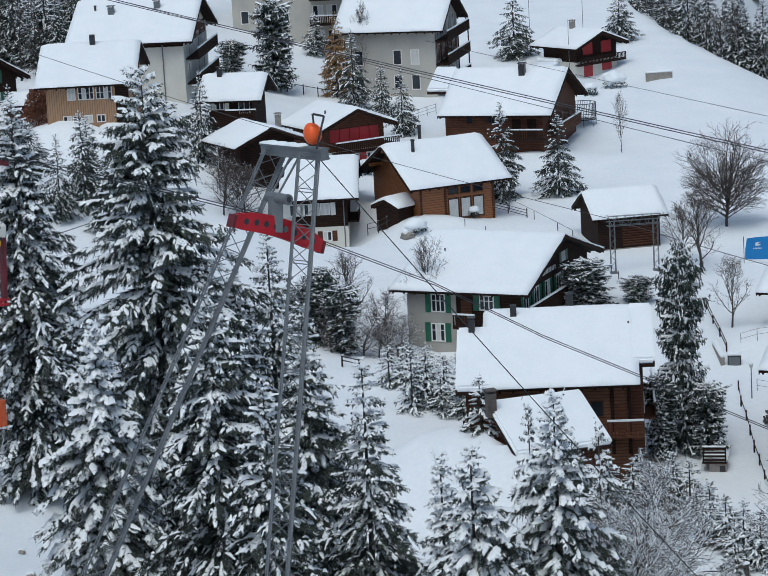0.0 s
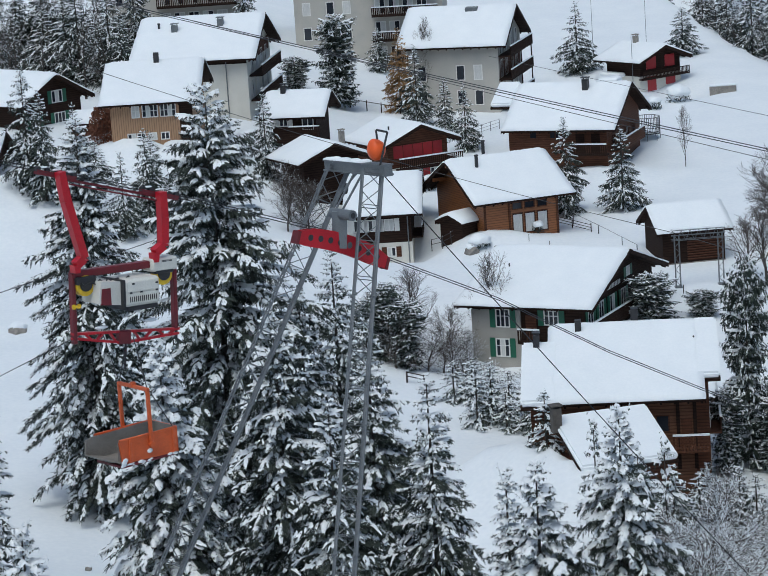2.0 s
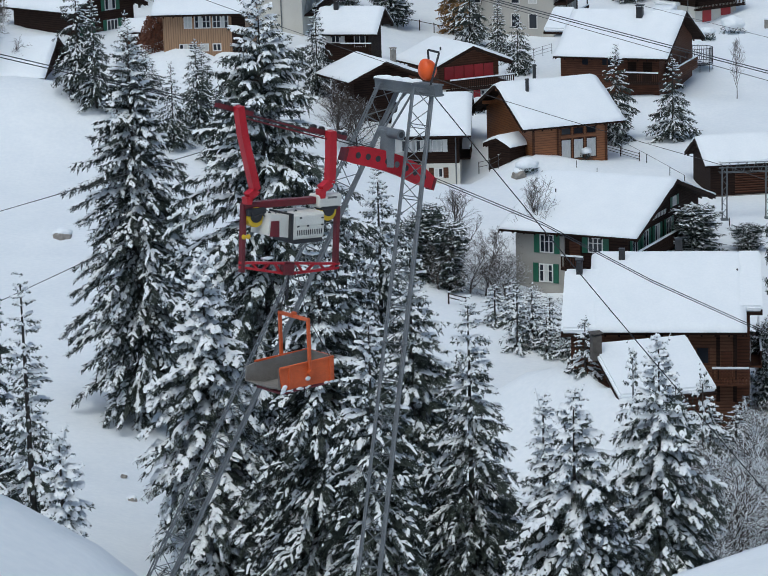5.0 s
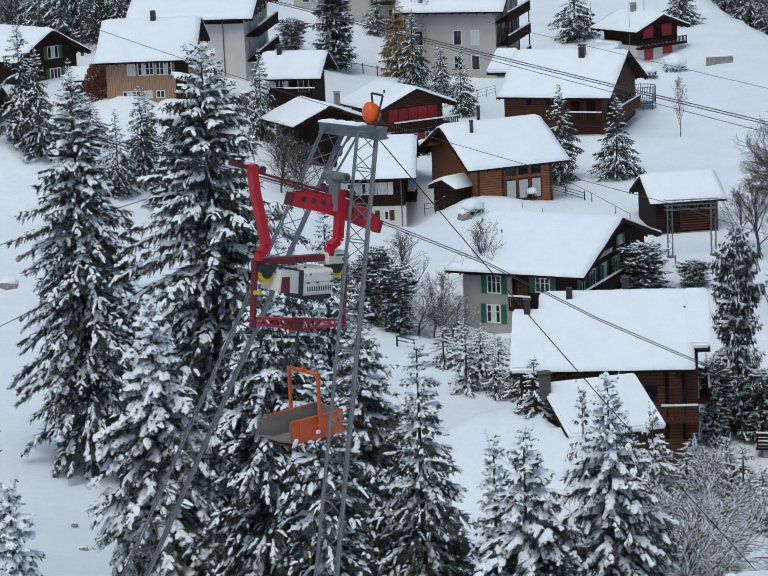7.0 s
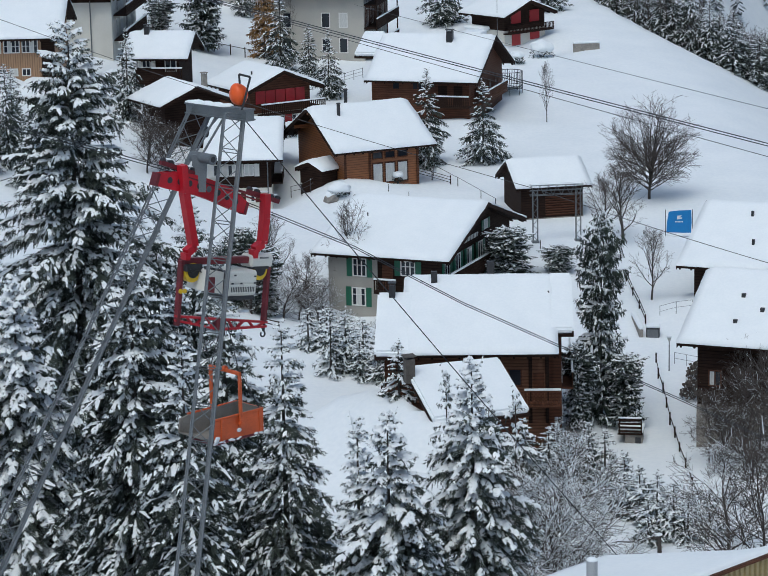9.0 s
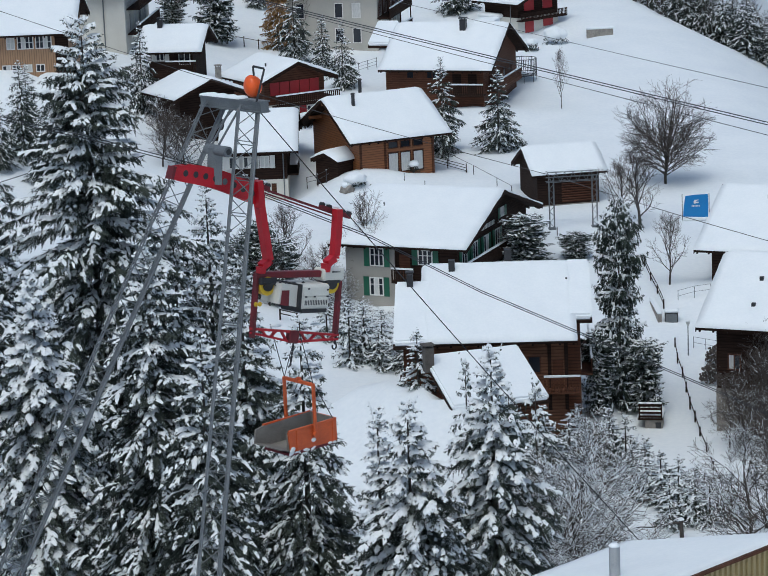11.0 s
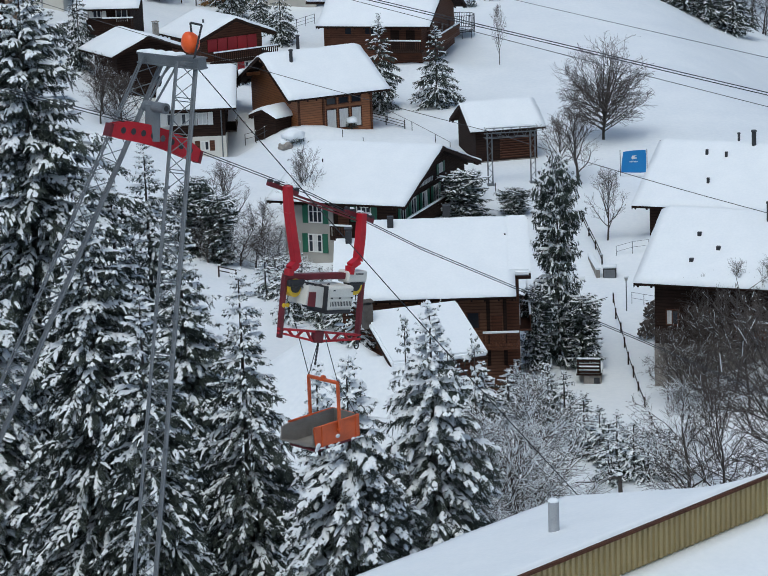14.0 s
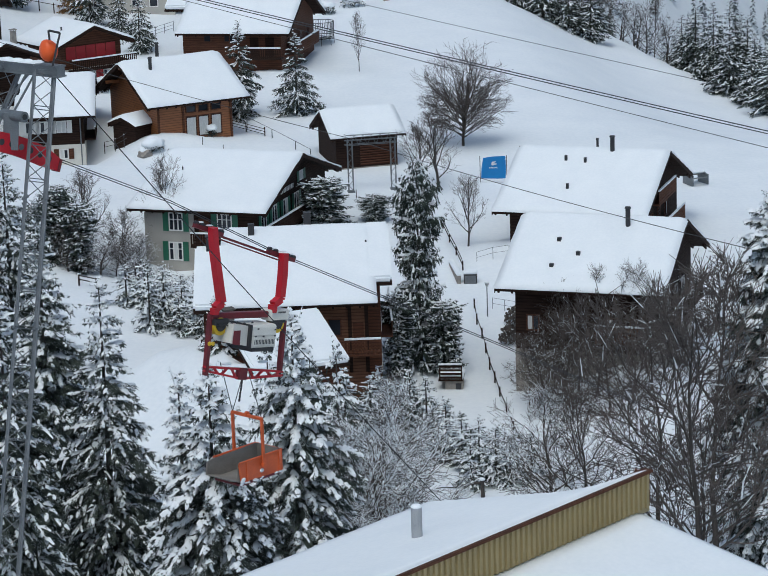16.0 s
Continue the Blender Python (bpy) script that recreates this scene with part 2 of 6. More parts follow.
def build_ground():
    xs = [-600, -450, -320, -220, -160] + [-120 + 2.0 * i for i in range(121)] + [130, 150, 180, 220, 280, 360, 480, 650]
    ys = [-60, -40, -20, 0, 15] + [25 + 2.0 * i for i in range(181)] + [395, 410, 425, 440, 455, 470, 490, 520, 560, 620, 700, 800, 950, 1150, 1400]
    verts = []
    for y in ys:
        for x in xs:
            near = 1 if 20 < y < 390 else 0
            d = 0.3 * noise.noise((x * 0.07, y * 0.07, 0)) + 0.22 * noise.noise((x * 0.22, y * 0.22, 3)) if near else 0
            verts.append((x, y, ground(x, y) + d))
    n = len(xs)
    faces = [(j * n + i, j * n + i + 1, (j + 1) * n + i + 1, (j + 1) * n + i) for j in range(len(ys) - 1) for i in range(n - 1)]
    ob = raw("ground", verts, faces, SNOW, smooth=True)
    return tagged(ob, "deep fresh snow on the sloping mountainside", "ground", kind="structure")


build_ground()


# ---- houses ----
def window(parent, side, s, z, w, h, plane, shutter=None, bars=2, frame_mat=WHITE_PAINT, curtain=True, sash=0.0):
    """A window on a facade: frame, panes, bars and, where it has them, two shutters. side: front, right or left."""
    def place(bm, a0, a1, z0, z1, d0, d1):
        if side == "front":
            box(bm, a0, a1, plane - d1, plane - d0, z0, z1)
        elif side == "right":
            box(bm, plane + d0, plane + d1, a0, a1, z0, z1)
        else:
            box(bm, plane - d1, plane - d0, a0, a1, z0, z1)

    f = 0.09
    bm = bmesh.new()
    cuts = [s - w / 2 + (w - f) * k / bars + d for k in range(bars + 1) for d in (0, f)]
    ups = [z, z + f] + ([z + h * sash, z + h * sash + 0.05] if sash else []) + [z + h - f, z + h]

    def at(a, b, d):
        return {"front": (a, plane - d, b), "right": (plane + d, a, b), "left": (plane - d, a, b)}[side]

    grid = {(i, j): bm.verts.new(at(a, b, 0.06)) for i, a in enumerate(cuts) for j, b in enumerate(ups)}
    flat = [bm.faces.new((grid[i, j], grid[i + 1, j], grid[i + 1, j + 1], grid[i, j + 1])) for i in range(len(cuts) - 1) for j in range(len(ups) - 1) if i % 2 == 0 or j % 2 == 0]
    made = bmesh.ops.extrude_face_region(bm, geom=flat)["geom"]
    bmesh.ops.translate(bm, verts=[v for v in made if isinstance(v, bmesh.types.BMVert)], vec=Vector(at(0, 0, 0)) - Vector(at(0, 0, 0.06)))
    bmesh.ops.recalc_face_normals(bm, faces=bm.faces[:])
    ob = part("window", bm, frame_mat, parent)
    for k in range(bars):
        bm = bmesh.new()
        a = s - w / 2 + f + (w - f) * k / bars
        place(bm, a, a + (w - f) / bars - f, z + f, z + h - f, 0.008, 0.022)
        part("pane", bm, CURTAIN if curtain and random.random() < 0.35 else GLASS, ob)
    if shutter:
        for a in (s - w / 2 - 0.5, s + w / 2 + 0.04):
            bm = bmesh.new()
            place(bm, a, a + 0.46, z - 0.03, z + h + 0.03, 0.02, 0.07)
            part("shutter", bm, shutter, ob)
    return ob


def balcony(parent, side, s0, s1, z, plane, out=1.1, material=DARK_WOOD, rail=1.0, snow=True):
    def place(bm, a0, a1, z0, z1, d0, d1):
        if side == "front":
            box(bm, a0, a1, plane - d1, plane - d0, z0, z1)
        elif side == "right":
            box(bm, plane + d0, plane + d1, a0, a1, z0, z1)
        else:
            box(bm, plane - d1, plane - d0, a0, a1, z0, z1)

    bm = bmesh.new()
    place(bm, s0, s1, z - 0.15, z, 0.0, out)
    ob = part("balcony", bm, material, parent)
    bm = bmesh.new()
    place(bm, s0, s1, z + rail - 0.08, z + rail, out - 0.07, out)
    place(bm, s0, s1, z + 0.08, z + 0.16, out - 0.06, out - 0.01)
    n = max(2, int((s1 - s0) / 0.22))
    for k in range(n + 1):
        a = s0 + (s1 - s0 - 0.12) * k / n
        place(bm, a, a + 0.13, z - 0.1, z + rail - 0.08, out - 0.045, out - 0.02)
    part("railing", bm, material, ob)
    if snow:
        bm = bmesh.new()
        place(bm, s0, s1, z + rail, z + rail + 0.12, out - 0.12, out + 0.02)
        part("rail_snow", bm, ROOF_SNOW, ob)
    return ob


def snow_slab(parent, L, w, h, thick=0.42, seed=0, name="roof_snow"):
    """Snow on a gable roof: a soft-edged blanket whose top follows the two slopes."""
    nx, ny = max(8, int(L / 0.6)), max(10, int(w / 0.35)) * 2
    top, low = [], []
    for j in range(ny + 1):
        v = -1 + 2 * j / ny
        for i in range(nx + 1):
            u = -1 + 2 * i / nx
            x, y = u * L / 2, v * w
            edge = min((1 - abs(u)) * L / 2, (1 - abs(v)) * w)
            ridge = math.sqrt(v * v + 0.0015)
            z = h * (1 - ridge)
            soft_edge = thick * (0.45 + 0.55 * min(1, edge / 0.35) ** 0.5)
            wob = 0.05 * noise.noise((x * 0.6 + seed * 7, y * 0.6, seed)) + 0.03 * noise.noise((x * 1.7, y * 1.7, seed + 5))
            ex = 0.06 * noise.noise((x * 0.9, y * 0.9 + 3, seed + 9)) if edge < 0.01 else 0
            top.append((x + ex * (1 if abs(u) > 0.99 else 0), y + ex * (1 if abs(v) > 0.99 else 0), z - thick + soft_edge + wob))
            low.append((x, y, z - thick))
    n, m = nx + 1, len(top)
    faces = [(j * n + i, j * n + i + 1, (j + 1) * n + i + 1, (j + 1) * n + i) for j in range(ny) for i in range(nx)]
    rim = [i for i in range(n)] + [j * n + nx for j in range(1, ny + 1)] + [ny * n + i for i in range(nx - 1, -1, -1)] + [j * n for j in range(ny - 1, 0, -1)]
    faces += [(rim[k], m + rim[k], m + rim[(k + 1) % len(rim)], rim[(k + 1) % len(rim)]) for k in range(len(rim))]
    return raw(name, top + low, faces, ROOF_SNOW, parent, smooth=True)


def house(label, x, y, eave, turn, L, w, h, wall, base=None, lower=None, low_h=2.4, over=1.0, gable=1.1, thick=0.3, roof=DARK_WOOD, name="chalet", cat="house"):
    """A gable house whose ridge runs along its own x; eave: the height of the snow's lower edge. Returns the house and its wall planes."""
    foot = (min(ground(x + a, y + b) for a in (-4, 4) for b in (-4, 4)) if base is None else base)
    ob = empty(name, x, y, foot, turn)
    tagged(ob, label, cat)
    e = eave - foot + 0.13
    lx, ly = L / 2 - gable, w - over
    slope = h / w
    zr = e - thick - 0.2
    bottom = -1.0
    # walls: a gabled box, the lower storey in another material where it has one
    split = low_h if lower else bottom
    bm = bmesh.new()
    outline = [(-ly, split), (ly, split), (ly, zr + slope * over - 0.02), (0, zr + h - 0.02), (-ly, zr + slope * over - 0.02)]
    prism(bm, outline, -lx, lx)
    bmesh.ops.rotate(bm, verts=bm.verts, matrix=Matrix.Rotation(radians(90), 3, "Z"))
    part("wall", bm, wall, ob)
    if lower:
        part("ground_floor", boxed(-lx - 0.04, lx + 0.04, -ly - 0.04, ly + 0.04, bottom, low_h), lower, ob)
    # two roof slabs
    for sgn, nm in ((-1, "roof"), (1, "roof")):
        bm = bmesh.new()
        out = [(0, zr + h), (sgn * w, zr), (sgn * w, zr + 0.2), (0, zr + h + 0.2)]
        prism(bm, out, -L / 2, L / 2)
        bmesh.ops.rotate(bm, verts=bm.verts, matrix=Matrix.Rotation(radians(90), 3, "Z"))
        part(nm, bm, roof, ob)
    # barge boards on the gable ends
    for xs in (-L / 2 - 0.05, L / 2):
        bm = bmesh.new()
        for sgn in (-1, 1):
            prism(bm, [(0, zr + h - 0.12), (sgn * (w + 0.03), zr - 0.12), (sgn * (w + 0.03), zr + 0.24), (0, zr + h + 0.24)], -xs - 0.05, -xs)
        bmesh.ops.rotate(bm, verts=bm.verts, matrix=Matrix.Rotation(radians(90), 3, "Z"))
        part("barge_board", bm, roof, ob)
    snow = snow_slab(ob, L + 0.1, w + 0.1, h, thick, seed=int(abs(x * 3 + y)))
    snow.location.z = e
    # rafters under the near and far eaves, one mesh for each side
    meshes = []
    for sgn in (-1, 1):
        bm = bmesh.new()
        bar(bm, (0, sgn * (ly - 0.05), zr + slope * over - 0.1), (0, sgn * (w - 0.1), zr - 0.08), 0.12, 0.14)
        me = bpy.data.meshes.new("rafter")
        bm.to_mesh(me)
        bm.free()
        me.materials.append(roof)
        meshes.append(me)
    for k in range(int(L / 0.9) + 1):
        for me in meshes:
            r = new("rafter", me)
            r.parent, r.location = ob, (-L / 2 + 0.2 + k * (L - 0.4) / int(L / 0.9), 0, 0)
    return ob, lx, ly, e


def slope_slab(ob, x0, x1, y0, z0, y1, z1, thick=0.42, under=DARK_WOOD):
    """A stretch of roof with its snow, from the eave (y0, z0) up to (y1, z1); the heights are those of the snow's top."""
    for nm, a, b, m, bev in (("roof", 0.62, 0.44, under, 0.0), ("roof_snow", 0.44, 0.0, ROOF_SNOW, 0.13)):
        bm = bmesh.new()
        prism(bm, [(y0, z0 - a), (y1, z1 - a), (y1, z1 - b), (y0, z0 - b)], -x1, -x0)
        bmesh.ops.rotate(bm, verts=bm.verts, matrix=Matrix.Rotation(radians(90), 3, "Z"))
        if bev:
            bmesh.ops.bevel(bm, geom=bm.edges[:], offset=bev, segments=2, affect="EDGES")
        part(nm, bm, m, ob)


def chimney(ob, x, y, top, size=0.5, tall=1.2, material=DARK_METAL, cap=True):
    bm = boxed(x - size / 2, x + size / 2, y - size / 2, y + size / 2, top - tall - 0.8, top)
    c = part("chimney", bm, material, ob)
    if cap:
        bm = bmesh.new()
        for a, b in ((-1, -1), (1, -1), (-1, 1), (1, 1)):
            box(bm, x + a * size * 0.4 - 0.03, x + a * size * 0.4 + 0.03, y + b * size * 0.4 - 0.03, y + b * size * 0.4 + 0.03, top, top + 0.14)
        box(bm, x - size * 0.65, x + size * 0.65, y - size * 0.65, y + size * 0.65, top + 0.14, top + 0.22)
        part("cap", bm, material, c)


def pipe(ob, x, y, top, r=0.13, tall=0.7):
    bm = bmesh.new()
    bar(bm, (x, y, top - tall - 0.6), (x, y, top), r * 2, r * 2, 8)
    bar(bm, (x, y, top), (x, y, top + 0.12), r * 2.8, r * 2.2, 8)
    part("flue", bm, DARK_METAL, ob)


# the village, from the nearest houses up the slope
def village():
    # the front chalet: its roof steps down on one side and back on the other
    ob, lx, ly, e = house("broad brown timber chalet under deep roof snow", 11.8, 176.6, 57.1, -4.5, 10.2, 8.1, 3.4, FADED_WOOD, base=50.0, gable=0.7)
    slope_slab(ob, -6.9, -4.5, -8.12, e - 0.02, -1.9, e + 2.58)
    slope_slab(ob, 4.6, 6.2, -5.9, e + 0.9, 0.1, e + 3.36)
    part("side_wing", boxed(-6.3, -lx, -7.0, 4.0, -1, e - 0.65), BROWN_WOOD, ob)
    part("side_wing", boxed(lx, lx + 1.0, -4.9, 4.0, -1, e + 0.5), BROWN_WOOD, ob)
    window(ob, "front", 2.3, 4.5, 0.9, 1.2, -ly, None, 1, BROWN_WOOD, curtain=False)
    window(ob, "front", 1.2, 2.2, 1.0, 1.1, -ly, None, 2)
    balcony(ob, "front", 2.9, lx + 0.9, 3.5, -ly, 1.2, BROWN_WOOD)
    balcony(ob, "right", -4.0, 5.0, 3.6, lx + 1.0, 0.8, BROWN_WOOD)
    for s in (-3.5, -0.5, 2.5):
        window(ob, "right", s, 3.9, 1.1, 1.2, lx + 1.0)
        window(ob, "right", s, 1.2, 1.1, 1.2, lx + 1.0)
    part("door", boxed(3.5, 4.2, -ly - 0.05, -ly, 3.6, 5.4), BROWN_WOOD, ob)
    for s in (-0.4, 3.3, lx):
        part("corner_post", boxed(s - 0.12, s + 0.12, -ly - 0.1, -ly, 2.0, e - 0.45), DARK_WOOD, ob)
    chimney(ob, -5.9, -2.4, e + 3.1, 0.42, 1.2, cap=True)
    chimney(ob, -3.1, -0.9, e + 3.7, 0.42, 1.1, cap=False)
    chimney(ob, 0.7, 0.5, e + 4.05, 0.5, 1.2, cap=False)
    pipe(ob, 4.6, -2.2, e + 2.45, 0.05, 0.3)
    # the annex below it, with one slope
    foot = 49.3
    ob = tagged(empty("annex", 10.1, 165.0, foot, 16.0), "low timber annex with a single snowy slope", "shed")
    slope_slab(ob, -3.3, 3.2, -2.8, 5.45, 2.8, 7.5)
    part("wall", boxed(-3.2, 2.8, -2.2, 2.7, -1.5, 4.9), BROWN_WOOD, ob)
    part("door", boxed(1.0, 1.9, -2.26, -2.2, 0.0, 2.1), DARK_WOOD, ob)
    window(ob, "front", -1.2, 2.2, 1.0, 0.9, -2.2, None, 2)
    chimney(ob, -3.3, 1.8, 8.2, 0.6, 0.8, DARK_STONE, cap=True)
    # the guesthouse with green shutters
    ob, lx, ly, e = house("dark timber guesthouse with pale plaster and green shutters", 9.5, 213.3, 55.9, -24.4, 11.7, 9.0, 3.0, DARK_WOOD, base=49.5)
    part("plaster_front", boxed(-lx - 0.05, -0.6, -ly - 0.12, -ly, -1.0, 5.75), SHADED_BEIGE, ob, "grey-beige plaster front, darkened for the roof's shade")
    for s, z in ((-2.1, 4.35), (-2.2, 1.95)):
        window(ob, "front", s, z, 1.2, 1.5, -ly - 0.12, GREEN_PAINT, 3, sash=0.6)
    window(ob, "front", 2.0, 4.6, 1.25, 1.25, -ly, GREEN_PAINT, 3, sash=0.6)
    window(ob, "front", 3.6, 1.8, 1.15, 1.25, -ly, GREEN_PAINT, 2)
    balcony(ob, "front", -0.6, 1.25, 3.35, -ly, 0.9)
    part("door", boxed(-0.2, 0.7, -ly - 0.05, -ly, 3.4, 5.4), BROWN_WOOD, ob)
    for k, s in enumerate((-6.6, -4.2, -1.7, 0.9)):
        window(ob, "right", s, 4.35, 1.15, 1.5, lx, GREEN_PAINT, 2, curtain=True)
    for s in (-6.6, -3.4, -0.2, 3.0):
        window(ob, "right", s, 1.6, 1.15, 1.4, lx, GREEN_PAINT, 2)
    window(ob, "right", 2.2, 6.6, 0.9, 0.8, lx, GREEN_PAINT, 1)
    balcony(ob, "right", -7.8, 3.5, 3.9, lx, 0.9, DARK_WOOD)
    for k in range(10):
        part("lettering_bar", boxed(lx + 0.002, lx + 0.03, -2.9 + 0.34 * k, -2.72 + 0.34 * k, 6.35, 6.72), WHITE_PAINT, ob)
    pipe(ob, -3.2, -3.6, e + 1.95, 0.05, 0.2)
    # the two large houses beside the path
    ob, lx, ly, e = house("large dark barn-like chalet behind bare trees", 32.5, 173.9, 57.3, -23.9, 11.4, 7.5, 3.4, DARK_WOOD, base=50.2, lower=STONE, low_h=2.6)
    for x, y in ((-2.2, -3.0), (-0.6, -4.3), (-2.1, -5.6)):
        chimney(ob, x - 0.2, y, e + 3.4 * (1 - abs(y) / 7.5) + 0.22, 0.26, 0.35, cap=False)
    pipe(ob, 1.9, -1.2, e + 4.0, 0.17, 1.0)
    balcony(ob, "front", 1.0, 4.6, 3.6, -ly, 0.9, BROWN_WOOD)
    for s in (-3.4, -1.2, 2.0, 3.6):
        window(ob, "front", s, 3.9, 0.9, 1.1, -ly, None, 2, BROWN_WOOD)
    window(ob, "front", 3.9, 1.2, 0.9, 1.0, -ly - 0.04)
    balcony(ob, "right", -5.0, 5.0, 4.0, lx, 1.2, DARK_WOOD)
    for s in (-3.6, -1.2, 1.2, 3.6):
        window(ob, "right", s, 4.3, 1.0, 1.2, lx)
    ob, lx, ly, e = house("large weathered chalet with carved gable balconies", 37.4, 204.0, 55.9, -24.6, 12.2, 8.2, 3.5, DARK_WOOD, base=50.0)
    for x, y in ((-1.8, -2.0), (-0.2, -2.2), (-0.8, -5.5)):
        chimney(ob, x, y, e + 3.5 * (1 - abs(y) / 8.2) + 0.38, 0.2, 0.4, cap=False)
    pipe(ob, 1.6, -0.6, e + 4.3, 0.18, 1.0)
    pipe(ob, 0.2, 0.2, e + 3.9, 0.1, 0.3)
    balcony(ob, "right", -6.0, 4.5, 3.1, lx, 1.3, BROWN_WOOD)
    balcony(ob, "right", -3.0, 7.2, 0.6, lx, 1.5, BROWN_WOOD)
    balcony(ob, "right", -3.0, 3.0, 5.6, lx, 0.9, BROWN_WOOD)
    for s in (-4.5, -2, 0.5, 3):
        window(ob, "right", s, 3.4, 1.0, 1.2, lx, None, 2, BROWN_WOOD)
    for s in (-4.0, 0.0, 3.5):
        window(ob, "front", s, 2.6, 1.0, 1.1, -ly)
    # the varnished chalet with the glazed front
    ob, lx, ly, e = house("varnished orange-brown chalet with a glazed front", 5.1, 244.5, 58.7, 22.7, 10.1, 6.3, 3.3, ORANGE_WOOD, base=54.0, gable=1.3)
    for s in (-0.4, 0.83, 2.1):
        window(ob, "front", s, 3.45, 1.05, 0.72, -ly, None, 1, BROWN_WOOD, curtain=False)
        w = window(ob, "front", s, 1.2, 1.1, 1.95, -ly, None, 1, BROWN_WOOD, curtain=False)
        part("blind", boxed(s - 0.44, s + 0.44, -ly - 0.03, -ly - 0.024, 1.32, 3.0), CURTAIN, w)
    for s in (-lx + 0.1, -1.2, lx - 0.15):
        part("corner_post", boxed(s - 0.1, s + 0.1, -ly - 0.1, -ly, -1, e - 0.45), BROWN_WOOD, ob)
    for s in (-3.2, 0.0, 3.2):
        part("purlin", boxed(-lx - 1.25, -lx, s - 0.12, s + 0.12, e + 3.3 * (1 - abs(s) / 6.3) - 0.95, e + 3.3 * (1 - abs(s) / 6.3) - 0.65), ORANGE_WOOD, ob)
    pipe(ob, -2.6, -1.7, e + 3.4, 0.17, 1.0)
    pipe(ob, -0.9, 0.5, e + 4.3, 0.17, 1.2)
    ob, lx, ly, e = house("little weathered wooden garden shed", 1.6, 240.1, 56.9, 44.0, 3.2, 1.7, 0.7, DARK_WOOD, base=53.7, over=0.3, gable=0.3, thick=0.3, name="garden_shed", cat="shed")
    # upper chalets
    ob, lx, ly, e = house("brown log chalet with a chimney and front balcony", 14.3, 269.9, 61.2, -18.9, 11.7, 7.5, 3.7, BROWN_WOOD, base=55.0)
    window(ob, "front", -2.84, 5.0, 0.8, 0.8, -ly, None, 1, BROWN_WOOD)
    window(ob, "front", -0.55, 5.0, 1.2, 0.9, -ly, None, 2, BROWN_WOOD)
    for s in (2.0, 3.6):
        part("door", boxed(s - 0.45, s + 0.45, -ly - 0.05, -ly, 3.6, 5.5), DARK_WOOD, ob)
        window(ob, "front", s, 1.0, 1.0, 1.1, -ly, None, 2, BROWN_WOOD)
    balcony(ob, "front", 1.2, lx + 0.2, 3.55, -ly, 1.1, DARK_WOOD)
    balcony(ob, "right", -5.5, 4.5, 3.55, lx, 1.1, BROWN_WOOD)
    for s in (-4, -1.4, 1.4, 4):
        window(ob, "right", s, 3.9, 1.0, 1.2, lx, None, 2, BROWN_WOOD)
    chimney(ob, 1.4, -1.4, e + 3.95, 0.62, 1.2, DARK_METAL)
    part("dormer", boxed(2.2, 4.4, -0.3, 1.9, e + 2.4, e + 3.75, 0.1), ROOF_SNOW, ob)
    part("side_wing", boxed(-lx - 2.0, -lx, -2.2, 3.5, -1, e + 0.6), BROWN_WOOD, ob)
    slope_slab(ob, -8.1, -5.8, -3.6, e + 1.92, 0.1, e + 3.7)
    ob, lx, ly, e = house("small dark chalet with bright red shutters", 24.3, 308.8, 62.3, -51.1, 7.7, 4.2, 1.6, DARK_WOOD, base=57.3, lower=PLASTER, low_h=3.1)
    for s in (-1.44, 1.5):
        w = window(ob, "right", s, 3.85, 1.5, 1.3, lx)
        part("shutter", boxed(lx + 0.03, lx + 0.09, s - 0.76, s + 0.76, 3.82, 5.18), RED_PAINT, w)
    part("door", boxed(lx, lx + 0.1, -2.1, -0.75, 0.85, 2.95), RED_PAINT, ob, "red double door")
    part("shutter", boxed(lx, lx + 0.1, 0.8, 2.3, 1.75, 2.75), RED_PAINT, ob)
    balcony(ob, "right", -3.4, 4.0, 2.85, lx, 0.8, rail=0.8, snow=False)
    part("front_snow", boxed(-3.0, 0.5, -ly - 1.2, -ly, 3.0, 3.5, 0.2), ROOF_SNOW, ob)
    chimney(ob, -0.8, -0.3, e + 2.2, 0.5, 0.9, STONE)
    # apartment houses and the long plastered house
    ob, lx, ly, e = house("plastered apartment house with timber gable balconies", 3.6, 301.2, 66.5, -14.0, 12.5, 7.0, 3.8, GREY_PLASTER, base=57.5)
    for z in (5.0, 2.2):
        for s in (-3.6, 0.8, 2.8):
            window(ob, "front", s, z, 1.0, 1.7, -ly, None, 1, WHITE_PAINT)
    for z in (7.6, 5.0, 2.4):
        balcony(ob, "right", -6.0, 6.0, z, lx, 1.5, DARK_WOOD)
        for s in (-4.5, -2.0, 1.0, 3.5):
            window(ob, "right", s, z + 0.05, 1.3, 2.0, lx, None, 2)
    for y in (-5.6, 0.0, 5.6):
        part("post", boxed(lx + 1.3, lx + 1.42, y - 0.06, y + 0.06, -1, 8.6), DARK_WOOD, ob)
    part("gable_cladding", boxed(lx + 0.005, lx + 0.05, -5.4, 5.4, 4.6, 7.4), BROWN_WOOD, ob)
    part("hatch", boxed(0.6, 2.0, -1.4, -0.4, e + 2.7, e + 3.5, 0.08), STEEL, ob)
    ob, lx, ly, e = house("long pale plastered house with a wide snowy roof", -24.2, 284.3, 68.9, -6.0, 13.4, 8.6, 3.8, PLASTER, base=61.5)
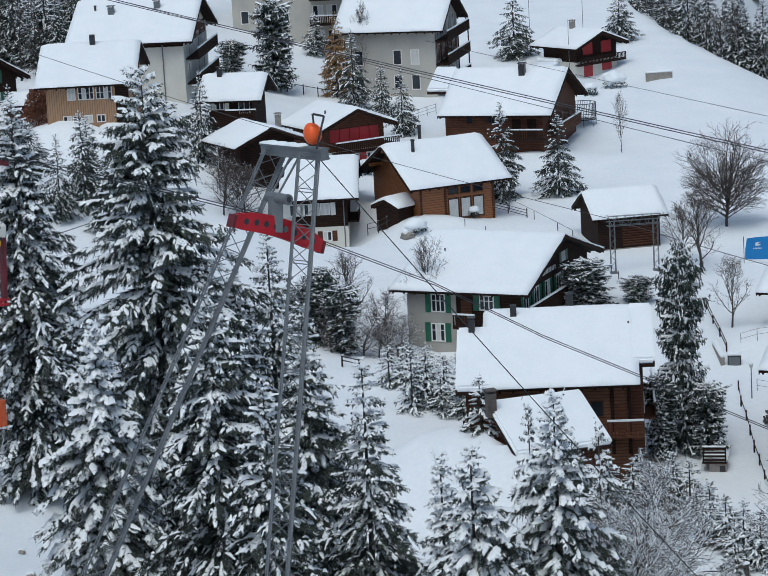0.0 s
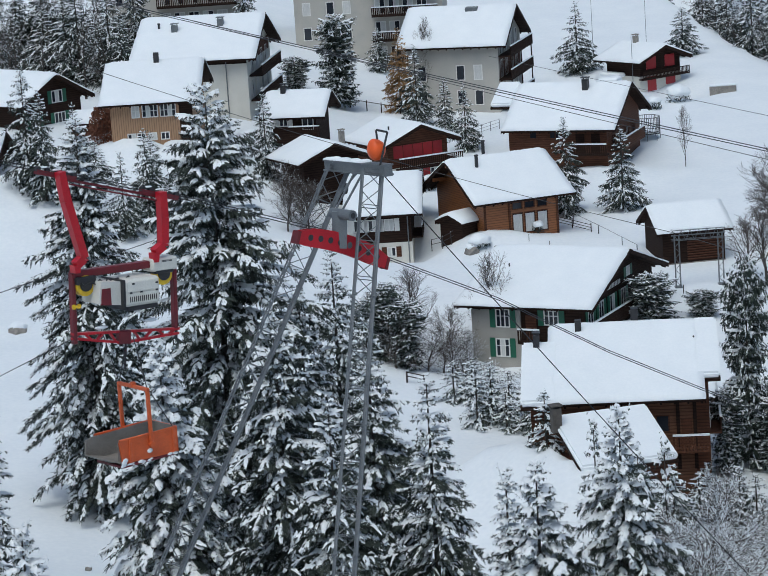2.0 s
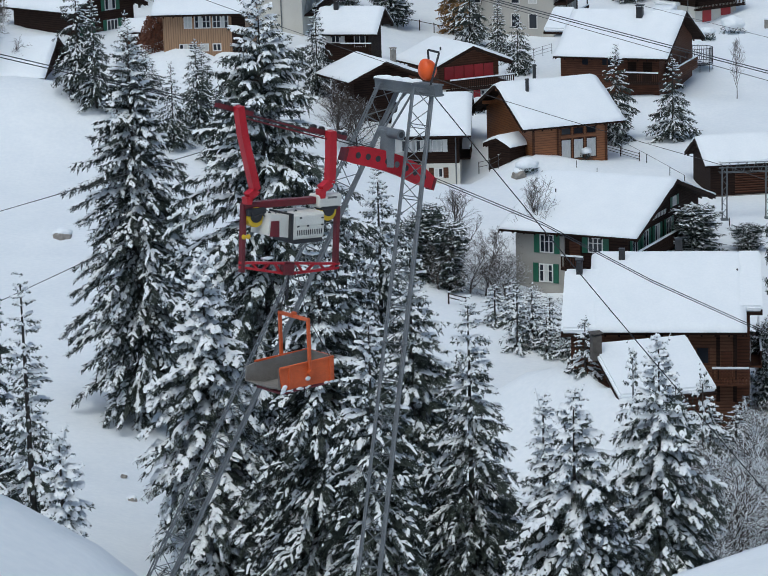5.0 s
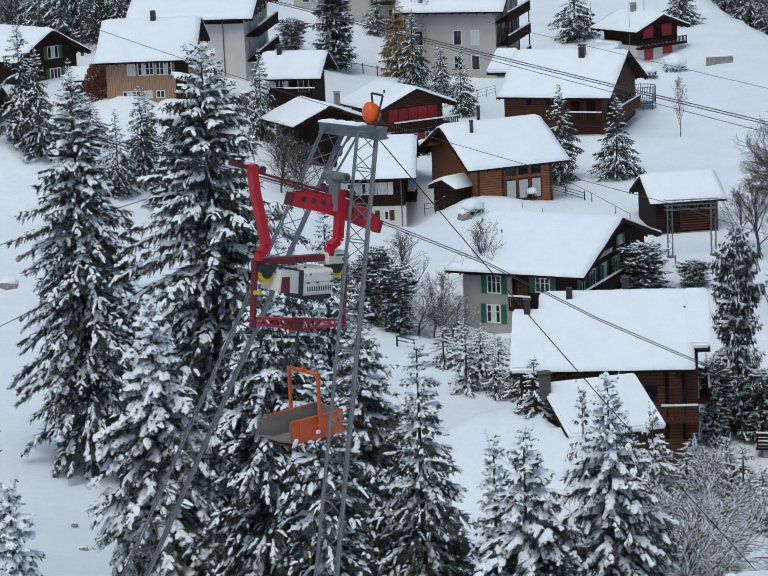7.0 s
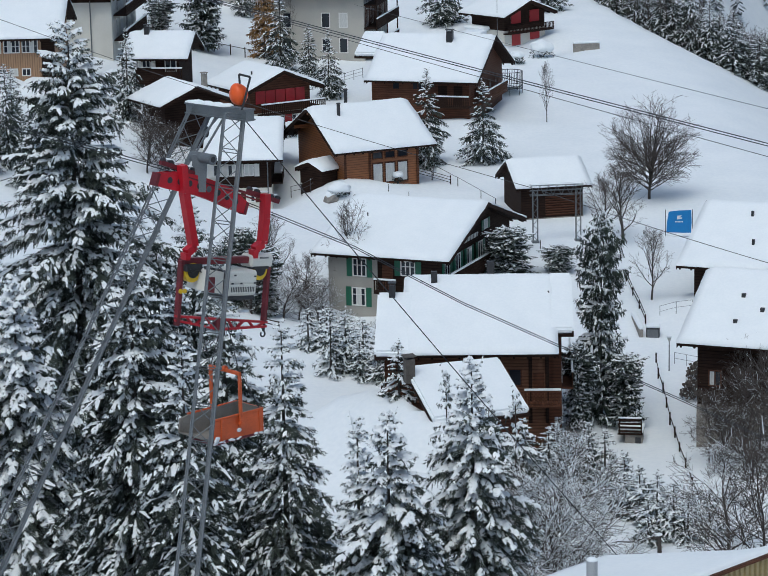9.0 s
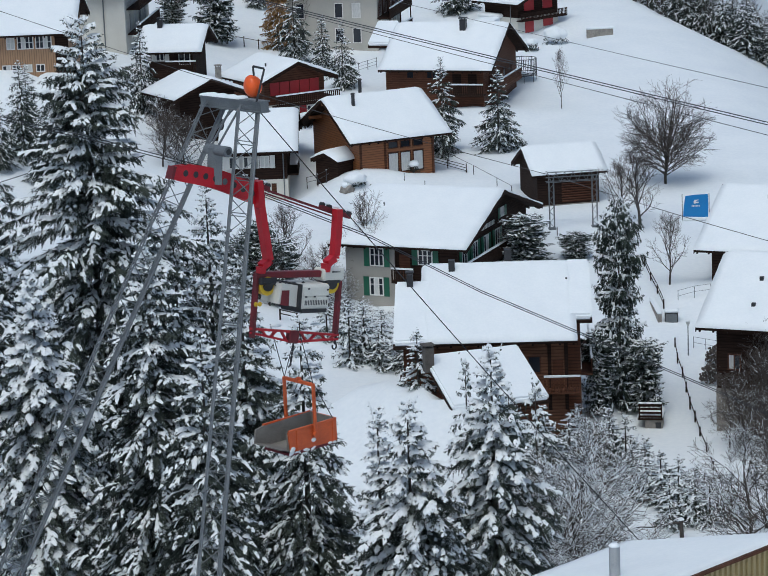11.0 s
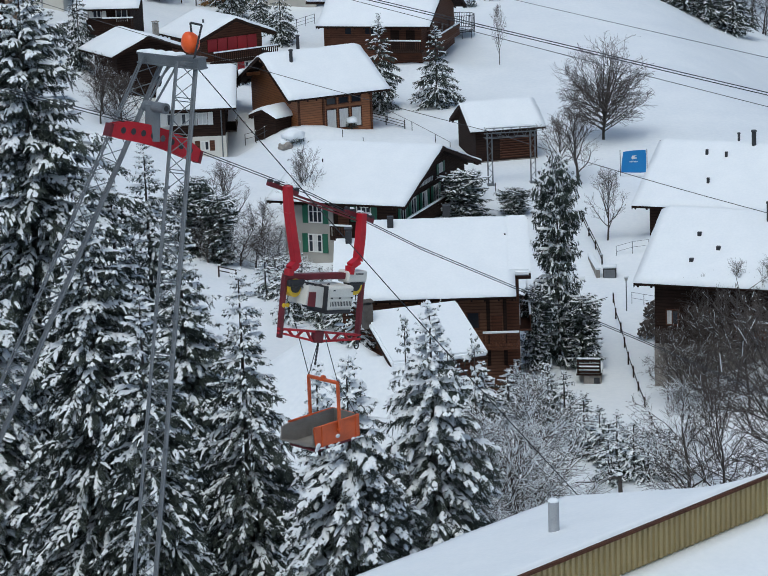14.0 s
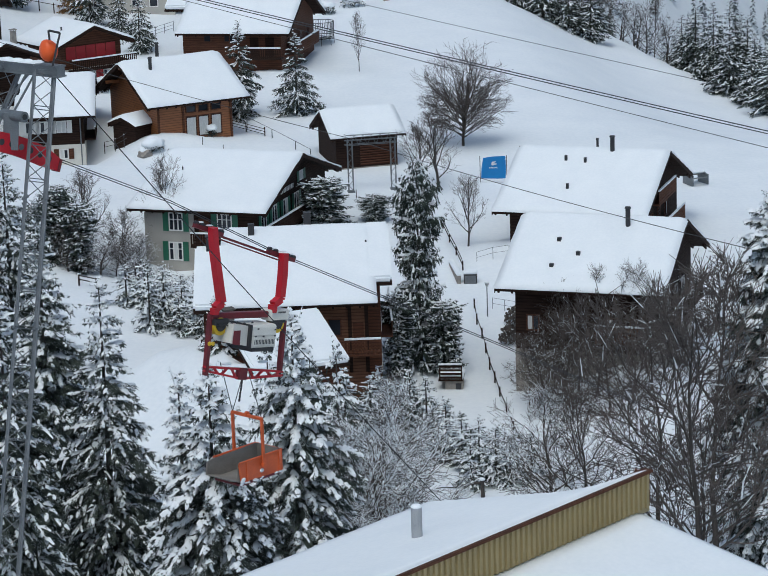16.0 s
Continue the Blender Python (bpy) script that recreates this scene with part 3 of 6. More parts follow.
    for x, y, s in ((-2.6, -3.2, 0.62), (2.2, -2.4, 0.62)):
        chimney(ob, x, y, e + 3.8 * (1 - abs(y) / 8.6) + 0.6, s, 0.6, STEEL)
    pipe(ob, -4.4, -2.6, e + 3.1, 0.12, 0.4)
    bm = bmesh.new()
    bar(bm, (3.4, -ly - 0.1, -1), (3.4, -ly - 0.1, e - 0.7), 0.12, 0.12, 8)
    part("drainpipe", bm, STEEL, ob)
    part("eave_band", boxed(-lx, lx, -ly - 0.06, -ly, e - 0.9, e - 0.45), DARK_WOOD, ob)
    for z in (5.2, 2.6):
        balcony(ob, "right", -6.5, 6.5, z, lx, 1.4, DARK_WOOD)
        for s in (-4.5, -1.5, 1.5, 4.5):
            window(ob, "right", s, z + 0.1, 1.3, 1.9, lx, None, 2)
    part("gable_cladding", boxed(lx + 0.005, lx + 0.05, -6.5, 6.5, 6.6, 8.0), BROWN_WOOD, ob)
    # the light timber house
    ob, lx, ly, e = house("light new timber house with rows of white windows", -27.1, 258.6, 68.0, -0.5, 9.6, 7.8, 3.1, LIGHT_WOOD, base=60.6, gable=0.9)
    for s, w, n in ((-1.49, 0.8, 2), (-0.1, 1.55, 4), (1.62, 1.55, 4)):
        window(ob, "front", s, 5.75, w, 1.25, -ly, None, n, WHITE_PAINT, sash=0.5)
    for s in (-2.0, -1.1, 0.0, 1.2):
        window(ob, "front", s, 3.55, 0.85, 0.75, -ly, None, 2, WHITE_PAINT)
    part("dark_bay", boxed(2.7, lx + 0.06, -ly - 0.06, -ly, -1, e - 0.5), DARK_WOOD, ob)
    chimney(ob, 0.2, -0.6, e + 3.7, 0.5, 0.9, cap=False)
    # small houses in the middle
    ob, lx, ly, e = house("small dark timber house with a covered veranda", -13.9, 270.2, 63.7, -9.2, 6.7, 4.3, 2.1, DARK_WOOD, base=58.2)
    window(ob, "front", -1.3, 4.3, 1.3, 0.95, -ly, WHITE_PAINT, 3)
    balcony(ob, "front", -0.4, lx + 0.5, 3.35, -ly, 1.0)
    window(ob, "front", 1.4, 3.9, 1.2, 1.2, -ly)
    chimney(ob, -1.5, -0.6, e + 2.5, 0.5, 0.8)
    ob, lx, ly, e = house("dark red chalet with red shutters and white ground floor", -3.7, 263.1, 61.3, -60.3, 8.4, 4.4, 1.8, BROWN_WOOD, base=55.7, lower=PLASTER, low_h=3.1, gable=1.0)
    for k in range(5):
        part("shutter", boxed(lx + 0.01, lx + 0.08, -2.75 + 1.12 * k, -1.72 + 1.12 * k, 4.05, 5.3), RED_PAINT, ob)
    balcony(ob, "right", -2.6, 4.6, 3.05, lx, 1.0, DARK_WOOD)
    for s in (-0.05, 1.75):
        window(ob, "right", s, 1.7, 0.95, 1.0, lx + 0.04, RED_PAINT, 2)
    part("annex_wing", boxed(-1.5, lx - 0.2, 3.5, 5.2, -1, 3.1), DARK_WOOD, ob)
    chimney(ob, 1.2, -2.0, e + 1.3, 0.12, 0.8, cap=False)
    ob, lx, ly, e = house("low black timber barn with a small stone chimney", -11.4, 250.9, 61.9, -61.4, 7.0, 3.9, 1.6, DARK_WOOD, base=55.5)
    chimney(ob, 0.6, 2.2, e + 1.9, 0.45, 0.9, STONE)
    ob, lx, ly, e = house("chalet of dark timber over a white ground floor", -5.3, 244.4, 58.1, -1.7, 7.2, 6.4, 2.8, DARK_WOOD, base=52.3, lower=PLASTER, low_h=2.9)
    for s in (-2.3, -1.0, 0.5):
        window(ob, "front", s, 4.0, 0.9, 1.1, -ly, WHITE_PAINT, 2)
    window(ob, "front", 0.6, 1.6, 0.8, 0.9, -ly - 0.04, BROWN_WOOD, 2)
    balcony(ob, "right", -4.5, 0.0, 3.2, lx, 1.0)
    bm = bmesh.new()
    bar(bm, (lx - 0.3, -ly - 0.08, -1), (lx - 0.3, -ly - 0.08, e - 0.4), 0.11, 0.11, 8)
    part("drainpipe", bm, STEEL, ob)
    ob, lx, ly, e = house("small old hay barn of dark planks", 21.2, 232.0, 56.7, 10.4, 6.8, 3.5, 1.9, DARK_WOOD, base=52.8, lower=STONE, low_h=0.9, gable=0.6, over=0.6, name="hay_barn", cat="barn")
    for k in range(9):
        part("slat", boxed(-0.6, lx - 0.1, -ly - 0.06, -ly, 1.1 + 0.22 * k, 1.22 + 0.22 * k), BROWN_WOOD, ob)
    # top of the slope
    ob, lx, ly, e = house("old dark chalet with green shutters on the gable", -43.1, 274.6, 66.3, -40.7, 11.9, 5.0, 2.8, DARK_WOOD, base=60.8)
    window(ob, "right", 0.8, 5.0, 1.5, 1.3, lx, GREEN_PAINT, 3)
    window(ob, "right", 1.0, 2.8, 1.5, 1.2, lx, GREEN_PAINT, 3)
    window(ob, "right", -2.4, 2.8, 1.0, 1.2, lx, GREEN_PAINT, 2)
    house("dark plank barn below the old chalet", -44.0, 252.2, 63.0, -4.0, 5.6, 6.2, 3.0, DARK_WOOD, base=58.0, name="hay_barn", cat="barn")

    house("small shed with a snowy roof beside the rust-brown hedge", -34.9, 266.0, 64.7, -12.0, 3.4, 2.2, 0.9, BROWN_WOOD, base=62.1, over=0.4, gable=0.3, name="garden_shed", cat="shed")
    ob, lx, ly, e = house("old dark timber house among bare trees", -57.2, 292.0, 65.4, -20.0, 9.0, 5.0, 2.4, DARK_WOOD, base=65.1)
    balcony(ob, "right", -3.5, 3.5, 2.6, lx, 1.0, DARK_WOOD)
    for s in (-2.4, 0.0, 2.4):
        window(ob, "front", s, 3.0, 1.0, 1.1, -ly)


village()


def block(label, x, y, turn, L, D, base, top, rows, cols, balconies=()):
    """A flat-roofed apartment block with window rows and, on one stretch, balconies."""
    ob = tagged(empty("apartment_block", x, y, base, turn), label, "building")
    part("wall", boxed(-L / 2, L / 2, 0, D, -2, top), GREY_PLASTER, ob)
    part("roof_snow", boxed(-L / 2 - 0.5, L / 2 + 0.5, -0.5, D + 0.5, top, top + 0.5, 0.15), ROOF_SNOW, ob)
    for z in rows:
        for s in cols:
            window(ob, "front", s, z, 1.0, 1.6, 0.0, None, 1, WHITE_PAINT)
    for s0, s1 in balconies:
        for z in rows:
            balcony(ob, "front", s0, s1, z - 0.3, 0.0, 1.6, DARK_WOOD)
            for k in range(int((s1 - s0) / 1.7)):
                window(ob, "front", s0 + 0.9 + 1.7 * k, z - 0.2, 1.3, 2.1, 0.0, None, 2)
    return ob


block("pale apartment block with tall shuttered windows and balconies", -7.5, 322.0, -4.0, 18.0, 9.0, 57.0, 19.0, (2.0, 5.0, 8.0, 11.0, 14.0), (-7.5, -4.6, -2.6), ((0.5, 8.5),))
block("pale apartment block with a long balcony above the village", -30.5, 318.0, 2.0, 16.0, 9.0, 60.0, 17.0, (2.0, 5.0, 8.0, 11.0), (-6.5, -4.0), ((-2.0, 7.5),))


# ---- trees ----
def plume(verts, faces, slots, base, turn, length, rise, droop, snow, heavy, rng, pitch):
    """One drooping bough in metres: pairs of needle-clad branchlets, soft snow along its back and on the branchlets."""
    c, s = math.cos(turn), math.sin(turn)

    def spot(r, off, z):
        return (base[0] + c * r - s * off, base[1] + s * r + c * off, base[2] + z)

    def back(f):
        return rise * length * f - droop * length * f ** 1.7

    def ridge(stations):
        first = len(verts)
        for r, off, z, nx, ny, w, up in stations:
            verts.extend((spot(r + nx * w, off + ny * w, z - 0.5 * w), spot(r, off, z + up), spot(r - nx * w, off - ny * w, z - 0.5 * w)))
        for k in range(len(stations) - 1):
            i, j = first + 3 * k, first + 3 * k + 3
            faces.extend(((i, i + 1, j + 1, j), (i + 1, i + 2, j + 2, j + 1)))
            slots.extend((1, 1))

    n = max(6, int(length / pitch))
    for k in range(n):
        f = 0.06 + 0.94 * (k + rng.random()) / n
        r, z = length * f, back(f)
        side = 1 if k % 2 else -1
        ln = max(0.12, min(0.8, length * 0.4 * math.sin(math.pi * (0.16 + 0.76 * f)))) * rng.uniform(0.7, 1.25)
        ang = side * (rng.uniform(0.4, 1.0) if f < 0.9 else rng.uniform(0.0, 0.4))
        ca, sa = math.cos(ang), math.sin(ang)
        dx, dy, fall = ca * ln, sa * ln, ln * rng.uniform(0.12, 0.7)
        w = rng.uniform(0.04, 0.07) + 0.1 * ln
        nx, ny = -sa, ca
        i = len(verts)
        verts.extend((spot(r, 0, z), spot(r + dx * 0.5 + nx * w, dy * 0.5 + ny * w, z - fall * 0.3), spot(r + dx, dy, z - fall), spot(r + dx * 0.5 - nx * w, dy * 0.5 - ny * w, z - fall * 0.3 - w * 0.8)))
        faces.append((i, i + 1, i + 2, i + 3))
        slots.append(0)
        # a twig that hangs from it
        i = len(verts)
        hang = ln * rng.uniform(0.3, 0.75)
        verts.extend((spot(r + dx * 0.1, dy * 0.1, z), spot(r + dx * 0.55, dy * 0.55, z - fall * 0.4), spot(r + dx * 0.6, dy * 0.5, z - fall * 0.4 - hang), spot(r + dx * 0.25, dy * 0.25, z - hang * 0.6)))
        faces.append((i, i + 1, i + 2, i + 3))
        slots.append(0)
        if rng.random() < snow * 0.62:
            g, q = rng.uniform(0.35, 0.95), heavy * rng.uniform(0.35, 0.85)
            t = q * rng.uniform(0.5, 0.9)
            h = g * rng.uniform(0.0, 0.5)
            ridge([(r + dx * h, dy * h, z - fall * h * 0.5, nx, ny, q * 0.4, t * 0.4), (r + dx * (g + h) / 2, dy * (g + h) / 2, z - fall * 0.3 * (g + h) / 2 + 0.02, nx, ny, q * rng.uniform(0.8, 1.3), t), (r + dx * g, dy * g, z - fall * g, nx, ny, q * 0.5, t * 0.4)])
    f0 = rng.uniform(0.08, 0.35)
    while f0 < 0.95:
        span = max(0.12, rng.uniform(0.5, 1.5) / max(length, 0.3))
        if rng.random() < snow:
            m = max(3, min(7, int(span * length / 0.2)))
            line = []
            for k in range(m + 1):
                f = min(1.04, f0 + span * k / m)
                w = heavy * (0.55 + 0.45 * min(1.0, length / 2)) * (0.3 if k in (0, m) else rng.uniform(0.7, 1.3)) * (1.15 - 0.45 * f)
                line.append((length * f, rng.uniform(-0.35, 0.35) * w, back(f) + 0.01, 0.0, 1.0, w, w * rng.uniform(0.45, 0.75)))
            ridge(line)
        f0 += span * rng.uniform(1.02, 1.5)


def conifer(seed, tall, radius, snow=0.8, heavy=0.14, droop=0.5, full=0.5, power=0.8, clear=0.05, gap=0.42, fan=7, pitch=0.085, lift=0.5, needles=None):
    """A conifer in metres: a trunk and a crown of boughs in uneven whorls; returns the two meshes."""
    rng = random.Random(seed)
    verts, faces, slots = [], [], []
    lean, up = rng.uniform(0, 6.28), tall * 0.985
    plume(verts, faces, slots, (0, 0, tall * 0.93), lean, tall * 0.02 + 0.15, 2.5, 0.0, snow * 0.5, heavy * 0.5, rng, pitch)
    while up > tall * clear:
        f = 1 - up / tall
        shape = radius * min(1.0, f / full) ** power
        shape *= 1.0 - 0.12 * max(0.0, f - full) / max(0.01, 1 - full)
        count = max(4, int(round(fan * min(1.0, 0.5 + 0.5 * f / full)))) + rng.choice((-1, 0, 0, 1))
        for k in range(count):
            turn = lean + 6.283 * k / count + rng.uniform(-0.35, 0.35)
            reach = shape * rng.uniform(0.66, 1.14) * (1 + 0.16 * math.sin(2 * turn + up * 0.7)) + 0.12
            has = min(1.0, snow * rng.uniform(0.55, 1.25))
            z = up + rng.uniform(-0.5, 0.5) * gap
            plume(verts, faces, slots, (0, 0, z), turn, reach, lift * (1 - min(1.0, f / 0.5)) + rng.uniform(-0.05, 0.15), droop * (0.45 + 0.6 * min(1.0, f / 0.5)) * rng.uniform(0.7, 1.3), has, heavy, rng, pitch)
        lean += rng.uniform(0.3, 0.9)
        up -= gap * (0.55 + 0.6 * min(1.0, f / full)) * rng.uniform(0.85, 1.15)
    me = bpy.data.meshes.new("crown")
    me.from_pydata(verts, [], faces)
    me.materials.append(needles or NEEDLES)
    me.materials.append(BOUGH_SNOW)
    me.polygons.foreach_set("material_index", slots)
    me.polygons.foreach_set("use_smooth", [s == 1 for s in slots])
    me.update()
    bm = bmesh.new()
    bar(bm, (0, 0, -0.8), (0, 0, tall * 0.97), 0.1 + 0.022 * tall, 0.05, 9)
    tr = bpy.data.meshes.new("trunk")
    bm.to_mesh(tr)
    bm.free()
    tr.materials.append(BARK)
    return [("trunk", tr), ("crown", me)]


def broadleaf(seed, limbs_n, low, spread, rise, gnarl, snow=0.0, side=12, twig=8, thick=1.0, fork=0.78):
    """A leafless tree, one metre tall: limbs bend up from a leading stem, with branches along them and fine twigs along those."""
    rng = random.Random(seed)
    stores = {"trunk": ([], []), "branchwork": ([], []), "crown": ([], []), "branch_snow": ([], [])}

    def stick(key, pts, r0, r1, sides):
        v, f = stores[key]
        n = len(pts)
        first = len(v)
        for k, p in enumerate(pts):
            way = (pts[min(k + 1, n - 1)] - pts[max(k - 1, 0)]).normalized()
            a = way.orthogonal().normalized()
            b = way.cross(a)
            r = r0 + (r1 - r0) * k / (n - 1)
            for j in range(sides):
                t = 2 * math.pi * j / sides
                v.append(p + a * (r * math.cos(t)) + b * (r * math.sin(t)))
        for k in range(n - 1):
            for j in range(sides):
                i = first + k * sides
                f.append((i + j, i + (j + 1) % sides, i + sides + (j + 1) % sides, i + sides + j))

    def curve(a, way, length, n, wander, up):
        pts = [a]
        for _ in range(n):
            way = (way + Vector((rng.uniform(-1, 1), rng.uniform(-1, 1), rng.uniform(-1, 1))) * wander + Vector((0, 0, up))).normalized()
            pts.append(pts[-1] + way * (length / n))
        return pts

    def along(pts, g):
        i = min(len(pts) - 2, int(g * (len(pts) - 1)))
        return pts[i].lerp(pts[i + 1], min(1.0, g * (len(pts) - 1) - i)), (pts[i + 1] - pts[i]).normalized()

    def off(ax, most):
        out = ax.orthogonal().normalized()
        out.rotate(Matrix.Rotation(rng.uniform(0, 6.28), 3, ax))
        return (ax * 0.8 + out * rng.uniform(0.45, most)).normalized()

    trunk = curve(Vector((0, 0, -0.04)), Vector((0, 0, 1)), 0.94, 9, 0.05 + 0.5 * gnarl, 0.08)
    stick("trunk", trunk, 0.017 * thick, 0.0016 * thick, 7)
    for k in range(limbs_n + 2):
        u = (k + 0.5) / limbs_n
        start, _ = along(trunk, min(0.92, low + (fork - low) * u))
        turn = k * 2.4 + rng.uniform(-0.5, 0.5)
        lean = spread * (1.0 - 0.55 * min(1.0, u)) * rng.uniform(0.8, 1.15)
        if fork < 0.6:  # limbs fan out from a short stem
            lean = spread * math.sqrt((k * 0.755) % 1)
        way = Vector((math.cos(turn) * math.sin(lean), math.sin(turn) * math.sin(lean), math.cos(lean)))
        # as far as an egg-shaped outline
        aa = (way.x ** 2 + way.y ** 2) / 0.16 + way.z ** 2 / 0.2
        bb = (start.x * way.x + start.y * way.y) / 0.16 + (start.z - 0.55) * way.z / 0.2
        cc = (start.x ** 2 + start.y ** 2) / 0.16 + (start.z - 0.55) ** 2 / 0.2 - 1
        length = max(0.12, (-bb + math.sqrt(max(0.0, bb * bb - aa * cc))) / aa) * rng.uniform(0.82, 1.02)
        limb = curve(start, way, length, 8, gnarl, rise)
        stick("branchwork", limb, (0.0085 - 0.005 * min(1.0, u)) * thick, 0.0012, 5)
        if snow:
            for p, q in zip(limb, limb[1:]):
                if rng.random() < snow:
                    stick("branch_snow", [p + Vector((0, 0, 0.005)), p.lerp(q, rng.uniform(0.4, 1.0)) + Vector((0, 0, 0.004))], 0.0042, 0.0022, 4)
        for j in range(side):
            g = 0.12 + 0.86 * (j + rng.random()) / side
            a, ax = along(limb, g)
            br = curve(a, off(ax, 1.0), length * 0.42 * (1.2 - 0.7 * g), 4, gnarl * 1.3, rise * 0.6)
            stick("crown", br, 0.0021 * (1.2 - g * 0.5), 0.0008, 3)
            if snow and rng.random() < snow:
                stick("branch_snow", [p + Vector((0, 0, 0.0028)) for p in br[:4]], 0.0028, 0.0016, 3)
            for m in range(twig):
                a2, ax2 = along(br, 0.2 + 0.8 * (m + rng.random()) / twig)
                tw = curve(a2, off(ax2, 1.0), rng.uniform(0.03, 0.075), 1, 0.25, rise * 0.6)
                stick("crown", tw, 0.0012, 0.0007, 3)
                if snow and rng.random() < snow * 0.55:
                    stick("branch_snow", [tw[0] + Vector((0, 0, 0.0018)), tw[1] + Vector((0, 0, 0.0016))], 0.0018, 0.0011, 3)
    top = max(p.z for p in stores["crown"][0])
    wide = sorted((p.xy.length for p in stores["crown"][0]))[int(len(stores["crown"][0]) * 0.97)]
    out = []
    for nm, m in (("trunk", BARK), ("branchwork", BARK), ("crown", TWIG), ("branch_snow", SNOW)):
        v, f = stores[nm]
        if v:
            me = bpy.data.meshes.new(nm)
            me.from_pydata([(p.x / wide, p.y / wide, p.z / top) for p in v], [], f)
            me.materials.append(m)
            me.update()
            out.append((nm, me))
    return out


# kits of meshes with the height and crown radius at which they were grown
KITS = {
    "spruce": (9.0, 2.3, [conifer(20 + k, 9.0, 2.3, 0.52, 0.12, 0.4, 0.75, 0.8, 0.03, 0.46, 8, 0.17) for k in range(4)]),
    "pine": (8.0, 1.6, [conifer(30 + k, 8.0, 1.6, 0.6, 0.12, 0.0, 0.14, 0.6, 0.03, 0.3, 9, 0.15, 0.3, PINE_NEEDLES) for k in range(2)]),
    "sapling": (3.6, 1.4, [conifer(40 + k, 3.6, 1.4, 0.9, 0.11, 0.32, 0.85, 0.8, 0.02, 0.36, 6, 0.17) for k in range(4)]),
    "larch": (9.0, 1.9, [conifer(50, 9.0, 1.9, 0.12, 0.07, 0.3, 0.6, 0.8, 0.05, 0.36, 8, 0.12, 0.5, LARCH)]),
    "bare": (1.0, 1.0, [broadleaf(60 + k, 11, 0.2, 0.85, 0.1, 0.14, 0.0, 11, 8) for k in range(3)]),
    "round": (1.0, 1.0, [broadleaf(80 + k, 13, 0.16, 1.15, 0.06, 0.26, 0.04, 11, 8, 0.62) for k in range(3)]),
    "oval": (1.0, 1.0, [broadleaf(91, 44, 0.12, 1.25, 0.025, 0.08, 0.0, 13, 8, 0.8, 0.42)]),
    "brush": (1.0, 1.0, [broadleaf(110 + k, 16, 0.04, 1.0, 0.06, 0.24, 0.12, 10, 7, 0.8) for k in range(2)]),
    "thicket": (1.0, 1.0, [broadleaf(95 + k, 10, 0.03, 0.95, 0.08, 0.2, 0.2, 6, 4) for k in range(3)]),
    "bare_snow": (1.0, 1.0, [broadleaf(70 + k, 14, 0.1, 1.2, 0.06, 0.26, 0.8, 12, 9) for k in range(3)]),
}
TREE_LABELS = {
    "spruce": ("tall spruce with snow-laden drooping boughs", "spruce"),
    "pine": ("dense dark green pine dusted with snow", "pine"),
    "sapling": ("young spruce caked with fresh snow", "spruce"),
    "larch": ("golden brown autumn larch", "larch"),
    "bare": ("leafless broadleaf tree with fine twigs", "tree"),
    "round": ("large gnarled leafless broadleaf tree with dark twigs", "tree"),
    "oval": ("large leafless tree with a dense oval crown of fine twigs", "tree"),
    "brush": ("brown leafless brushwood with dense fine twigs", "shrub"),
    "thicket": ("brown leafless thicket shrub dusted with snow", "shrub"),
    "bare_snow": ("leafless shrubby tree with snow on its branches", "tree"),
}
TREE_NAMES = {"sapling": "young_spruce", "bare": "bare_tree", "round": "bare_tree", "oval": "bare_tree", "brush": "brushwood", "thicket": "thicket_shrub", "bare_snow": "snowy_bare_tree"}
grown = itertools.count()


def stand(kind, x, y, kit, scale):
    k = next(grown)
    ob = empty(TREE_NAMES.get(kind, kind), x, y, ground(x, y) - 0.1, (k * 97) % 360)
    tagged(ob, *TREE_LABELS[kind], group="trees on the slope")
    for nm, me in kit[k % len(kit)]:
        p = new(nm, me)
        if nm in ("branchwork", "branch_snow"):
            tagged(p, kind="stuff")
        p.parent, p.scale = ob, scale
    return ob


def tree(kind, x, y, tall, radius):
    """Stands a tree of that height and crown radius on the ground."""
    high, wide, kit = KITS[kind]
    return stand(kind, x, y, kit, (radius / wide, radius / wide, tall / high))


def near_spruce(x, y, tall, radius, snow, heavy, droop, full):
    """A spruce of its own growth, for the stand in front of the village."""
    return stand("spruce", x, y, [conifer(int(abs(x * 31 + y * 7)), tall, radius, snow, heavy, droop, full, 0.75, 0.04, 0.42, 7, 0.115)], (1, 1, 1))


# the tall spruces round the pylon, in the gully and by the station
near_spruce(-11.2, 128.6, 30.7, 4.8, 0.95, 0.16, 0.42, 0.40)
near_spruce(-21.8, 159.0, 24.6, 4.2, 0.85, 0.18, 0.45, 0.55)
near_spruce(-13.3, 118.0, 17.8, 3.25, 0.95, 0.29, 0.62, 0.55)
near_spruce(-7.6, 112.0, 20.7, 3.81, 0.80, 0.16, 0.60, 0.62)
near_spruce(-6.0, 137.0, 22.8, 2.64, 0.65, 0.13, 0.45, 0.50)
near_spruce(-7.5, 131.0, 20.8, 2.65, 0.75, 0.15, 0.50, 0.50)
near_spruce(-4.0, 123.0, 20.2, 2.5, 0.70, 0.16, 0.50, 0.50)
near_spruce(-1.2, 115.0, 18.0, 2.6, 0.85, 0.13, 0.50, 0.62)
